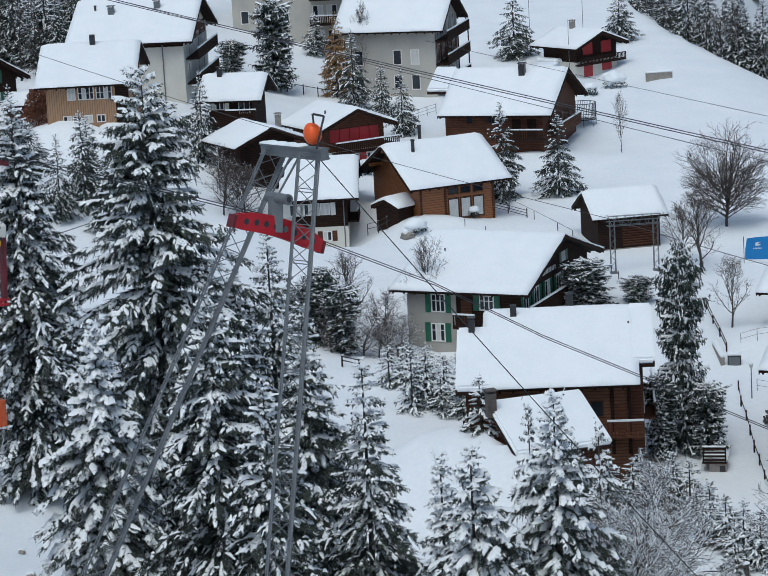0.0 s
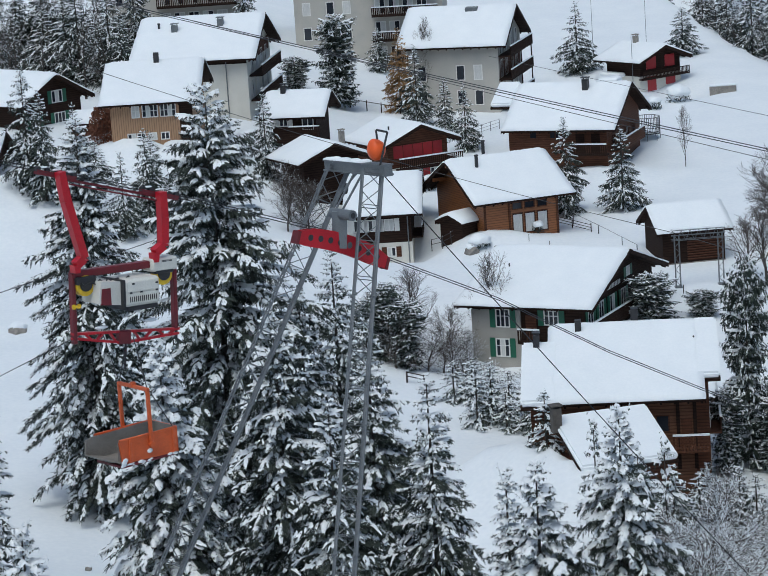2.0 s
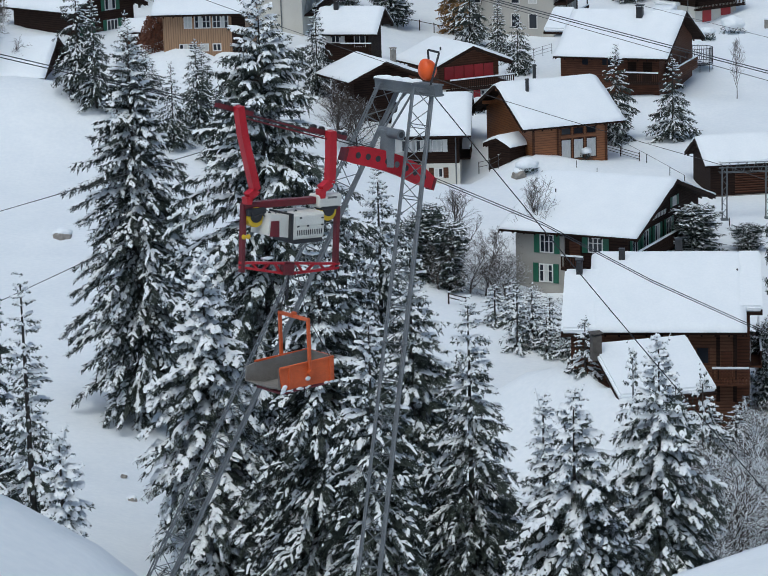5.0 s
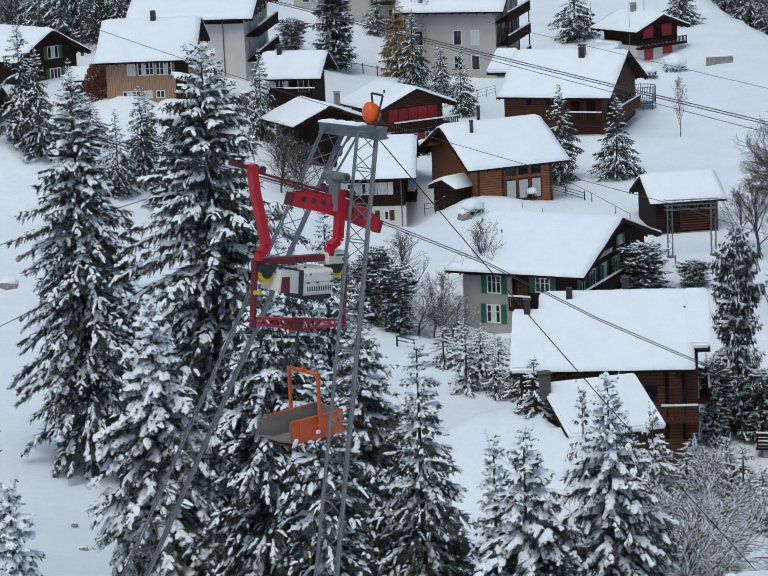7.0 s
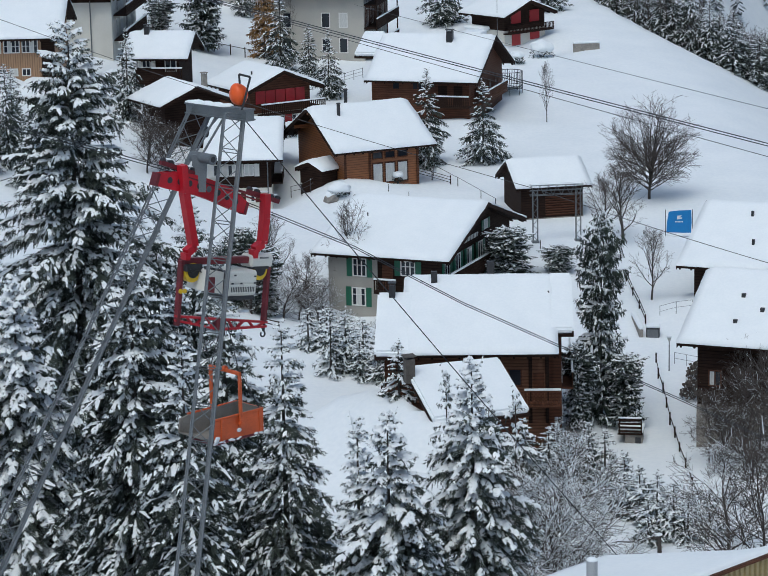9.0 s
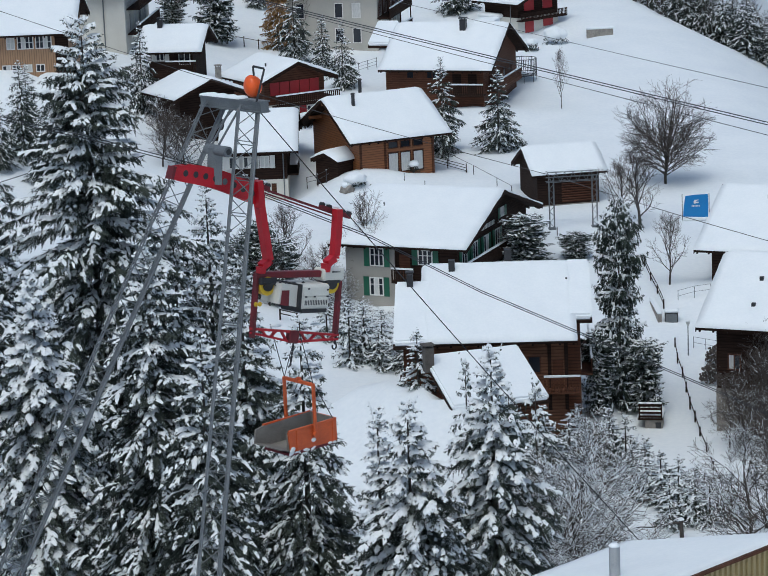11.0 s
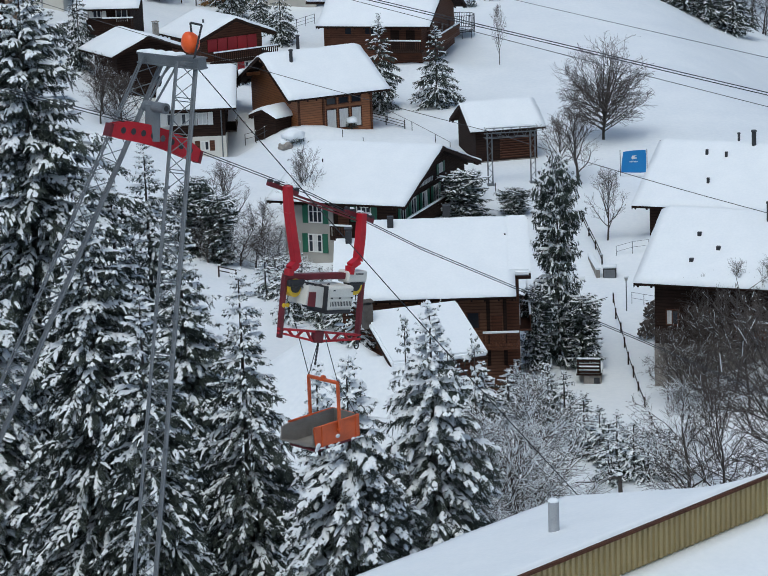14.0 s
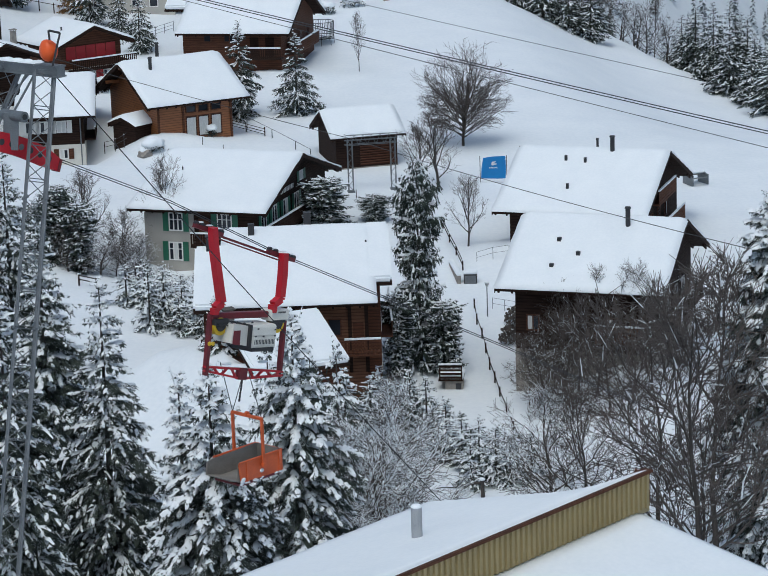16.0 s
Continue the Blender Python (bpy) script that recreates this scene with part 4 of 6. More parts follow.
near_spruce(-5.2, 106.0, 17.2, 2.34, 0.75, 0.15, 0.55, 0.50)
near_spruce(3.1, 104.0, 14.9, 2.87, 0.78, 0.24, 0.62, 0.50)
near_spruce(1.9, 106.0, 14.4, 1.36, 0.90, 0.21, 0.60, 0.50)
near_spruce(6.8, 108.0, 16.9, 3.08, 0.90, 0.22, 0.55, 0.60)
near_spruce(-20.0, 96.0, 20.4, 2.65, 0.75, 0.17, 0.50, 0.60)
near_spruce(-22.3, 98.0, 20.7, 2.70, 0.75, 0.17, 0.50, 0.60)
near_spruce(-16.9, 92.0, 16.7, 1.44, 0.70, 0.15, 0.45, 0.55)
near_spruce(-15.5, 90.0, 11.4, 1.57, 0.98, 0.27, 0.60, 0.50)
near_spruce(33.5, 130.9, 20.7, 4.0, 0.9, 0.27, 0.5, 0.5)

# single trees and rows of saplings
for row in (
    (20.1, 177, 14.6, 1.55), (21.5, 175.6, 5.1, 1.35), (18.3, 175.4, 5.9, 1.2),
    (16.4, 211.1, 4.3, 2), (20.6, 212, 2.5, 1.3), (-10.8, 293.2, 10.1, 2.3),
    (-15.6, 296.9, 3.8, 1.6), (34.4, 134, 17.4, 2.6),
):
    tree("pine", *row)
for row in (
    (1.6, 187.2, 4.8, 1.53),
    (2.7, 188.3, 4.6, 1.48), (3.7, 186.7, 2.9, 1.41), (5.5, 185.8, 3.9, 1.35),
    (5.8, 167.6, 3.7, 1.56), 
    (11.5, 159, 3.2, 1.6), (13.2, 159.5, 3.4, 1.7),
    (14.9, 160.6, 3, 1.6), (16.8, 162, 3, 1.8), (18, 163.7, 3, 1.09),
    
    (8.2, 154.7, 9.8, 1.6),
    
):
    tree("sapling", *row)
for row in (
    (10.7, 153.9, 8.3, 1.79), (12.3, 153.9, 8.8, 1.62), 
    (19.3, 157.6, 3.8, 1.5), (20.6, 156, 2.6, 1.5), (21.5, 153.9, 2.8, 1.5),
    (22.4, 151.6, 3.1, 1.5), (23.8, 152.4, 3.1, 1.5), (18.7, 162.8, 3.6, 1.5),
    (17.7, 163, 3.9, 1.5), (-0, 193.4, 3, 1.62), (1.4, 193.1, 3.4, 1.75),
    (2.8, 190.1, 3.1, 1.75), (4, 189.1, 3.6, 1.62), (5.2, 187.3, 3.4, 1.62),
    (5.8, 185.6, 3.1, 1.5), (2, 189.4, 2.4, 1.5), (19.5, 158.6, 3.6, 1.38),
    (20.1, 156.4, 3.4, 1.5), (20.9, 154.3, 3.6, 1.5), (21.6, 152.1, 3.6, 1.5),
    (20, 151.6, 2.9, 1.38),
):
    tree("sapling", *row)
for row in (
    (18.5, 157.7, 3.4, 1.38), (14.8, 170.1, 3.1, 1.75),
    (16.3, 168.9, 2.9, 1.5),
):
    tree("sapling", *row)
for row in (
    (11.8, 248.8, 9.1, 2.1), (17.1, 248.7, 8, 2.3), (-16.6, 253.5, 8.8, 1.7),
    (-25.4, 232.5, 6.8, 2), (-35.5, 227.4, 10.4, 2.4), (-33.8, 225.3, 9.5, 2),
    (-31.1, 225.9, 8.9, 1.8),
):
    tree("spruce", *row)
for row in (
    (17, 314.5, 8.4, 2.6), (30.3, 322.8, 5.6, 2.5), (-2.1, 288.7, 8.7, 2.1),
    (0.9, 282.9, 6.4, 1.6), (2.9, 276.1, 7.1, 1.7), (-22.2, 316.2, 9.2, 2.4),
    (-6.5, 316.4, 5.2, 1.6), (67.9, 286.9, 6.9, 2.8), (69, 281.1, 5.5, 2.6),
    (70, 274.4, 9.2, 3), (76.9, 337, 29.4, 2.6), (50.4, 307.3, 7.4, 2.6),
    (53.4, 306.7, 6.5, 2.6), (56, 306.8, 7.1, 2.4), (-36, 308.6, 4.9, 2.38),
    (-33.6, 286.8, 8.8, 2.5),
):
    tree("spruce", *row)
for row in (
    (-3.9, 294.3, 9.4, 1.9),
):
    tree("larch", *row)
for row in (
    (31, 234.5, 9.8, 4.2),
):
    tree("oval", *row)
for row in (
    (26.9, 220.3, 7.2, 2.7), (27, 203, 6.3, 1.6), (3.7, 208.5, 8.8, 2.1),
    (24.6, 264.5, 6.3, 0.8), (25.6, 223.4, 5.4, 2.2), (-2.9, 206.1, 7.3, 2.6),
    
    (28.8, 169, 7.8, 3), (38.4, 184.9, 6.5, 2.6),
    (30.9, 175.4, 6, 2), (-48.8, 245.5, 8.5, 2.8), (-12.1, 238, 5, 2.2),
    (-14, 236.1, 4.5, 1.8), (-20.7, 258.6, 3.5, 1), (-0.9, 296.5, 10.8, 1.4),
    (2.5, 242.7, 4.7, 1),
):
    tree("bare", *row)
for row in (
    (10.5, 116.4, 11.3, 4.28), (12.2, 118, 10.5, 4.01), (1.3, 207.1, 3, 1.6),
    (22.5, 137.6, 10, 3.81), (8.4, 118.6, 11.3, 4.31), (12.2, 124.3, 11.5, 4.39),
    (12.7, 136.2, 11.4, 4.34), (1, 200.5, 2.4, 1.3), (2.9, 195.8, 2.5, 1.3),
    (5.1, 193.4, 2.7, 1.2), (5.9, 188.7, 2.4, 1.2), (-0.7, 203.2, 3, 1.5),
    (-2.5, 201.8, 3.1, 1.5),
):
    tree("bare_snow", *row)
for row in (
    (30.3, 161.6, 7.8, 3.6), (27.6, 133.1, 15.7, 5.97), (29.6, 128.1, 17.6, 6.5),
    (25.2, 112.1, 18.5, 6.5), (23.5, 130.9, 12, 4.56),
    (26.3, 118.3, 12.1, 4.6), (25.9, 165.8, 5.2, 2), (27.7, 166.8, 6.2, 2.2),
    (29, 164.8, 7, 2.4), (30.9, 167.5, 7.4, 2.4), (32.8, 166.1, 7.4, 2.6),
    (38.8, 178, 5.3, 3), (-47.4, 250, 9.9, 3.4),
):
    tree("round", *row)


for row in ((26.5, 166.6, 5.2, 2.2), (28.0, 165.4, 6.0, 2.5), (26.6, 163.5, 4.6, 2.2), (28.2, 162.6, 5.0, 2.4), (29.9, 163.6, 5.4, 2.5), (32.0, 162.0, 5.2, 2.6), (34.6, 164.0, 6.4, 3.0), (25.6, 150.5, 4.2, 2.4), (36.6, 170.5, 8.2, 3.0)):
    tree("brush", *row)


for row in ((-0.5, 206.2, 4.9, 2.4), (0.9, 204.8, 3.9, 1.9), (-5.5, 205.1, 5.2, 2.3), (-1.9, 201.5, 4.4, 2.2), (-4.3, 200.8, 4.8, 2.0), (-3.2, 204.0, 5.6, 2.2), (0.2, 201.0, 3.4, 1.8), (-12.6, 240.5, 4.6, 2.0)):
    tree("brush", *row)
for row in ((-4.9, 203.2, 6.2, 1.5), (-3.4, 201.6, 5.4, 1.4), (-6.3, 202.4, 5.0, 1.5)):
    tree("pine", *row)


for row in ((-25.2, 226.0, 8.4, 2.1), (-26.9, 222.0, 7.3, 1.7), (-23.0, 220.0, 6.3, 1.6), (-31.3, 240.0, 4.6, 1.8)):
    tree("spruce", *row)
for row in ((-13.9, 240.0, 4.8, 2.2), (-12.2, 237.0, 4.9, 2.4), (-14.8, 245.0, 4.4, 2.0), (-52.1, 268.0, 6.2, 2.6), (-50.6, 270.0, 4.7, 2.4)):
    tree("brush", *row)


def crest_line(x):
    return 311 + min(110.0, 7.5 * soft(40 - x, 2.5)) - 2 * soft(x - 60, 3) + 15 * math.exp(-(((x - 59) / 6) ** 2))


def scatter():
    """The brushwood along the crest and the wood behind the old chalet."""
    rng = random.Random(8)
    for k in range(64):
        x = 35 + 38 * (k + rng.random()) / 64
        kind = "spruce" if x > 66 or (x < 50 and k % 3 == 1) else "round" if k % 7 == 0 else "thicket"
        tall = {"round": 8.0, "spruce": 8.5, "thicket": 6.0}[kind] * rng.uniform(0.75, 1.25)
        tree(kind, x, crest_line(x) + rng.uniform(0.0, 4.0), tall, rng.uniform(2.0, 2.7))
    for k in range(36):
        x = -56 + 22 * (k + rng.random()) / 36
        kind = "spruce" if k % 2 else "thicket"
        y = rng.uniform(281, 286) if k % 3 == 0 and kind == "thicket" else rng.uniform(286, 310)
        tree(kind, x, y, rng.uniform(6.5, 11.5), rng.uniform(2.4, 3.1))


scatter()


# ---- the wooded mountain behind the crest ----
def far_wood():
    rng = random.Random(5)
    verts, faces, slots = [], [], []
    for k in range(1900):
        y = 430 + 420 * rng.random() ** 1.5
        x = rng.uniform(0.08, 0.42) * y if k % 6 else rng.uniform(-0.32, 0.08) * y
        h, r = rng.uniform(9, 17), rng.uniform(1.3, 2.2)
        z = ground(x, y) - 0.5
        for b in range(48):
            f = (b + rng.random()) / 48
            t = b * 2.39996 + rng.uniform(-0.4, 0.4)
            q = r * (f ** 0.8) * rng.uniform(0.7, 1.2) + 0.12
            zz = z + h * (1 - 0.94 * f)
            c, s = math.cos(t), math.sin(t)
            w = 0.16 * r + 0.12 * q
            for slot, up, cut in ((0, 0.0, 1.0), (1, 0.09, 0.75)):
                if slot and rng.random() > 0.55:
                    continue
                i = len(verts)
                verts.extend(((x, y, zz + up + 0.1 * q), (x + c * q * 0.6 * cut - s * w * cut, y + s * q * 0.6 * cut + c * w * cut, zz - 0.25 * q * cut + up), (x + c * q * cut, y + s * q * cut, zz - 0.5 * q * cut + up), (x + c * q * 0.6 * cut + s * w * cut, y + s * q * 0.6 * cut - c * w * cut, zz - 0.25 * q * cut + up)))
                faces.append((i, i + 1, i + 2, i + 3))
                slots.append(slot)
    ob = raw("far_wood", verts, faces, [HAZY_FOREST, BOUGH_CAKE], slots=slots)
    tagged(ob, "distant snow-dusted spruce forest on the mountainside", "forest", kind="stuff")


far_wood()


# ---- the material ropeway: pylon, ropes, carrier and skip ----
ROPE_AT, ROPE_WAY, ROPE_TURN = Vector((-9.66, 83.0, 0)), Vector((0.748, 0.6636, 0)), 41.58


def on_rope(s, z, side=0.0):
    return ROPE_AT + ROPE_WAY * s + Vector((-ROPE_WAY.y, ROPE_WAY.x, 0)) * side + Vector((0, 0, z))


def round_bar(name, a, b, r, parent, material, sides=8, label=""):
    bm = bmesh.new()
    bar(bm, a, b, 2 * r, 2 * r, sides)
    return part(name, bm, material, parent, label)


def lattice_leg(parent, top, foot, wide_top, wide_foot, across, origin):
    """A leg of four tubes with cross bracing; the tubes and the braces are parts."""
    top, foot = Vector(top) - origin, Vector(foot) - origin
    axis = (foot - top).normalized()
    x = Vector(across) - axis * axis.dot(Vector(across))
    x.normalize()
    y = axis.cross(x)
    leg = part("leg", boxed(-0.35, 0.35, -0.35, 0.35, -0.12, 0.12, 0.02), STEEL, parent)
    leg.location = foot
    length = (foot - top).length

    def at(f, a, b):
        w = wide_top + (wide_foot - wide_top) * f
        return top + axis * (length * f) + x * (a * w / 2) + y * (b * w * 0.36) - foot

    for a, b, r in ((-1, -1, 0.034), (1, -1, 0.058), (-1, 1, 0.034), (1, 1, 0.05)):
        round_bar("chord", at(0, a, b), at(1, a, b), r, leg, STEEL)
    n = int(length / 0.62)
    for face, pair in enumerate((((-1, -1), (1, -1)), ((-1, 1), (1, 1)), ((-1, -1), (-1, 1)), ((1, -1), (1, 1)))):
        for k in range(n):
            f0, f1 = k / n, (k + 1) / n
            p, q = pair if (k + face) % 2 else pair[::-1]
            round_bar("brace", at(f0, *p), at(f1, *q), 0.017, leg, STEEL, 5)
            if k % 2 == 0 and face < 2:
                round_bar("brace", at(f0, *pair[0]), at(f0, *pair[1]), 0.017, leg, STEEL, 5)
    for k in range(1, 6):
        for a, b in ((-1, -1), (1, -1), (-1, 1), (1, 1)):
            c = at(k / 6, a, b)
            round_bar("flange", c - axis * 0.04, c + axis * 0.04, 0.095, leg, STEEL)


def pylon():
    origin = Vector((-4.0, 90.0, ground(-4.0, 90.0)))
    ob = empty("ropeway_pylon", *origin)
    tagged(ob, "grey galvanised lattice pylon of a material ropeway", "pylon")
    tr, tl = Vector((-2.3, 89.4, 85.75)), Vector((-3.55, 92.0, 85.5))
    pr, pl = Vector((-4.02, 83.62, 72.88)), Vector((-10.6, 88.95, 71.52))

    def down(top, p):
        f = 1.0
        while (top + (p - top) * f).z > ground(*(top + (p - top) * f).xy) - 0.2 and f < 3:
            f += 0.02
        return top + (p - top) * f

    lattice_leg(ob, tr, down(tr, pr), 0.66, 0.72, (1, 0.2, 0), origin)
    lattice_leg(ob, tl, down(tl, pl), 0.7, 0.8, (1, 0.2, 0), origin)
    # head beam, with snow on it
    a, b = tl - origin + Vector((-0.35, 0.3, 0.12)), tr - origin + Vector((0.55, -0.35, 0.05))
    bm = bmesh.new()
    bar(bm, a, b, 0.32, 0.42)
    head = part("head_beam", bm, STEEL, ob)
    bm = bmesh.new()
    for off in (-0.17, 0.17):
        bar(bm, a + Vector((0, 0, off)), b + Vector((0, 0, off)), 0.44, 0.05)
    part("flange", bm, STEEL, head)
    n = 12
    for k in range(n):
        bm = bmesh.new()
        p = a.lerp(b, (k + 0.5) / n * 0.66)
        bmesh.ops.create_icosphere(bm, subdivisions=2, radius=0.2, matrix=Matrix.Translation(p + Vector((0, 0, 0.2))) @ Matrix.Diagonal((1.2, 1.0, 0.32 + 0.12 * (k % 3), 1)))
        part("snow_cap", bm, ROOF_SNOW, head, smooth=True)
    # orange marker ball on the near end, inside a hoop
    c = tr - origin + Vector((0.18, 0.0, 0.72))
    bm = bmesh.new()
    bmesh.ops.create_uvsphere(bm, u_segments=24, v_segments=14, radius=0.34, matrix=Matrix.Translation(c) @ Matrix.Diagonal((0.95, 0.95, 1.12, 1)))
    for v in bm.verts:
        d = v.co - c
        ang = math.atan2(d.y, d.x)
        v.co = c + d * (1 - 0.05 * abs(math.sin(ang * 2)) ** 0.4)
        if d.z > 0.2:
            v.co.x -= (d.z - 0.2) * 0.3
    ball = part("marker_ball", bm, BALL_ORANGE, ob, "signal orange marker ball", smooth=True)
    bm = bmesh.new()
    for p, q in (((-0.02, 0, -0.5), (0.3, 0, 0.62)), ((0.3, 0, 0.62), (-0.08, 0, 0.72)), ((-0.08, 0, 0.72), (-0.06, 0, 0.4))):
        bar(bm, c + Vector(p) + Vector((0.12, -0.3, 0)), c + Vector(q) + Vector((0.12, -0.3, 0)), 0.05, 0.07)
    part("hoop", bm, DARK_METAL, ball)
    # the red saddle beam that carries the rope, bowed, with lightening holes
    l, r = on_rope(6.3, 84.05) - origin, on_rope(10.15, 82.48) - origin
    run = (r - l).length
    q = Matrix.Translation((l + r) / 2) @ (r - l).to_track_quat("X", "Z").to_matrix().to_4x4()
    bm = bmesh.new()
    n = 20
    for y0, y1 in ((-0.14, -0.1), (0.1, 0.14)):
        top, low = [], []
        for k in range(n + 1):
            f = k / n
            x = (f - 0.5) * run
            bow = 0.26 * (1 - (2 * f - 1) ** 2)
            half = 0.2 + 0.1 * min(1, 6 * f, 6 * (1 - f))
            top.append((x, bow + half))
            low.append((x, bow * 0.75 - half))
        prism(bm, top + low[::-1], y0, y1)
    for v in bm.verts:
        v.co = q @ v.co
    saddle = part("saddle_beam", bm, MACHINE_RED, ob, "bright red bowed saddle beam")
    bm = bmesh.new()
    box(bm, -run / 2 + 0.1, run / 2 - 0.1, -0.1, 0.1, -0.1, 0.02)
    for k in (0.0, 1.0):
        x = (k - 0.5) * run * 0.985
        box(bm, x - 0.06, x + 0.06, -0.16, 0.16, -0.22, 0.22)
    for v in bm.verts:
        v.co = q @ v.co
    part("web", bm, MACHINE_DARK_RED, saddle)
    for k in range(8):
        f = 0.13 + 0.105 * k
        bm = bmesh.new()
        z = 0.23 * (1 - (2 * f - 1) ** 2)
        for y in (-0.147, 0.147):
            bar(bm, (0, y - 0.004, 0), (0, y + 0.004, 0), 0.22, 0.22, 14)
        for v in bm.verts:
            v.co = q @ (v.co + Vector(((f - 0.5) * run, 0, z)))
        part("pin" if k == 4 else "hole", bm, STEEL if k == 4 else DARK_METAL, saddle)
    # the hanger that holds the saddle, its pivot tube and two tie rods from the head
    mid = (l + r) / 2
    piv = mid + Vector((0.0, 0.0, 1.25))
    bm = bmesh.new()
    bar(bm, mid + Vector((-0.05, 0.0, 0.1)), piv + Vector((0.05, 0, 0.1)), 0.44, 0.5)
    part("saddle_hanger", bm, STEEL, ob)
    cross = Vector((-ROPE_WAY.y, ROPE_WAY.x, 0))
    bm = bmesh.new()
    bar(bm, piv - cross * 0.75, piv + cross * 0.35, 0.36, 0.36, 18)
    tubeob = part("pivot_tube", bm, STEEL, ob)
    bm = bmesh.new()
    bar(bm, piv - cross * 0.76, piv - cross * 0.752, 0.2, 0.2, 14)
    part("bore", bm, DARK_METAL, tubeob)
    top = (a + b) / 2
    for off in (-0.14, 0.16):
        round_bar("tie_rod", top + Vector((off, 0, -0.2)), piv + Vector((off * 0.8, 0, 0.1)), 0.04, ob, STEEL)
    round_bar("strut", top + Vector((0, 0, -0.15)), a + Vector((0.2, -0.2, -1.2)), 0.035, ob, STEEL)
    bm = bmesh.new()
    bmesh.ops.create_uvsphere(bm, u_segments=10, v_segments=8, radius=0.13, matrix=Matrix.Translation(a + Vector((0.55, -0.2, -0.85))) @ Matrix.Diagonal((0.8, 0.8, 1.6, 1)))
    part("lamp_housing", bm, DARK_METAL, ob)
    return ob


pylon()


def cable(name, points, r, label):
    """One continuous round rope through the points."""
    pts = [Vector(p) for p in points]
    verts, faces, n = [], [], 6
    for k, p in enumerate(pts):
        way = (pts[min(k + 1, len(pts) - 1)] - pts[max(k - 1, 0)]).normalized()
        a = way.cross(Vector((0, 0, 1))).normalized()
        b = way.cross(a)
        verts += [tuple(p + a * (r * math.cos(t)) + b * (r * math.sin(t))) for t in (2 * math.pi * j / n for j in range(n))]
    for k in range(len(pts) - 1):
        faces += [(k * n + j, k * n + (j + 1) % n, (k + 1) * n + (j + 1) % n, (k + 1) * n + j) for j in range(n)]
    return tagged(raw(name, verts, faces, CABLE), label, "cable")


def sagging(a, b, sag, n=14):
    a, b = Vector(a), Vector(b)
    return [a.lerp(b, k / n) - Vector((0, 0, sag * 4 * (k / n) * (1 - k / n))) for k in range(n + 1)]


TRACK = [(-90, 116.5), (-60, 106.6), (-40, 99.9), (-20, 93.3), (-8, 89.3), (0, 86.75), (3.4, 85.6), (6.4, 84.5), (8.2, 83.85), (10.1, 82.75), (15.3, 80.3), (20.7, 77.3), (33.5, 70.9), (45, 65.0), (60, 58.0)]
for side, dz in ((-0.06, -0.09), (0.06, 0.01)):
    cable("track_rope", [on_rope(s, z + dz, side) for s, z in TRACK], 0.017, "taut dark steel track rope of the ropeway")
for da in (0.0, 0.14):
    cable("overhead_cable", sagging((-37.0, 209.1, 84.9 + da), (41.0, 125.3, 72.6 + da), 0.3), 0.028, "dark overhead cable crossing above the village")
cable("overhead_cable", sagging((-30.0, 200.1, 84.2), (41.0, 125.4, 71.7), 0.2), 0.018, "thin dark overhead cable crossing above the village")
cable("overhead_cable", sagging((5.6, 270.0, 68.0), (40.0, 133.6, 73.9), 0.1), 0.018, "thin dark overhead cable crossing above the snow field")
cable("overhead_cable", sagging((-45.0, 241.3, 78.3), (19.4, 221.2, 57.85), 1.0), 0.025, "thin dark cable running to a small gantry")
cable("overhead_cable", sagging((19.5, 221.2, 57.85), (45.0, 124.7, 65.5), 0.6), 0.025, "thin dark cable running from a small gantry")
cable("stay_cable", sagging((-1.95, 89.45, 85.6), (14.0, 95.2, 64.6), 0.25), 0.02, "thin steel stay cable of the pylon")
cable("haul_rope", sagging((-45.0, 140.3, 66.8), (-14.0, 147.2, 74.0), 0.1), 0.022, "thin haul rope above the snowy gully")
cable("haul_rope", sagging((-45.0, 138.8, 59.0), (-14.0, 146.6, 71.4), 0.1), 0.022, "thin haul rope above the snowy gully")


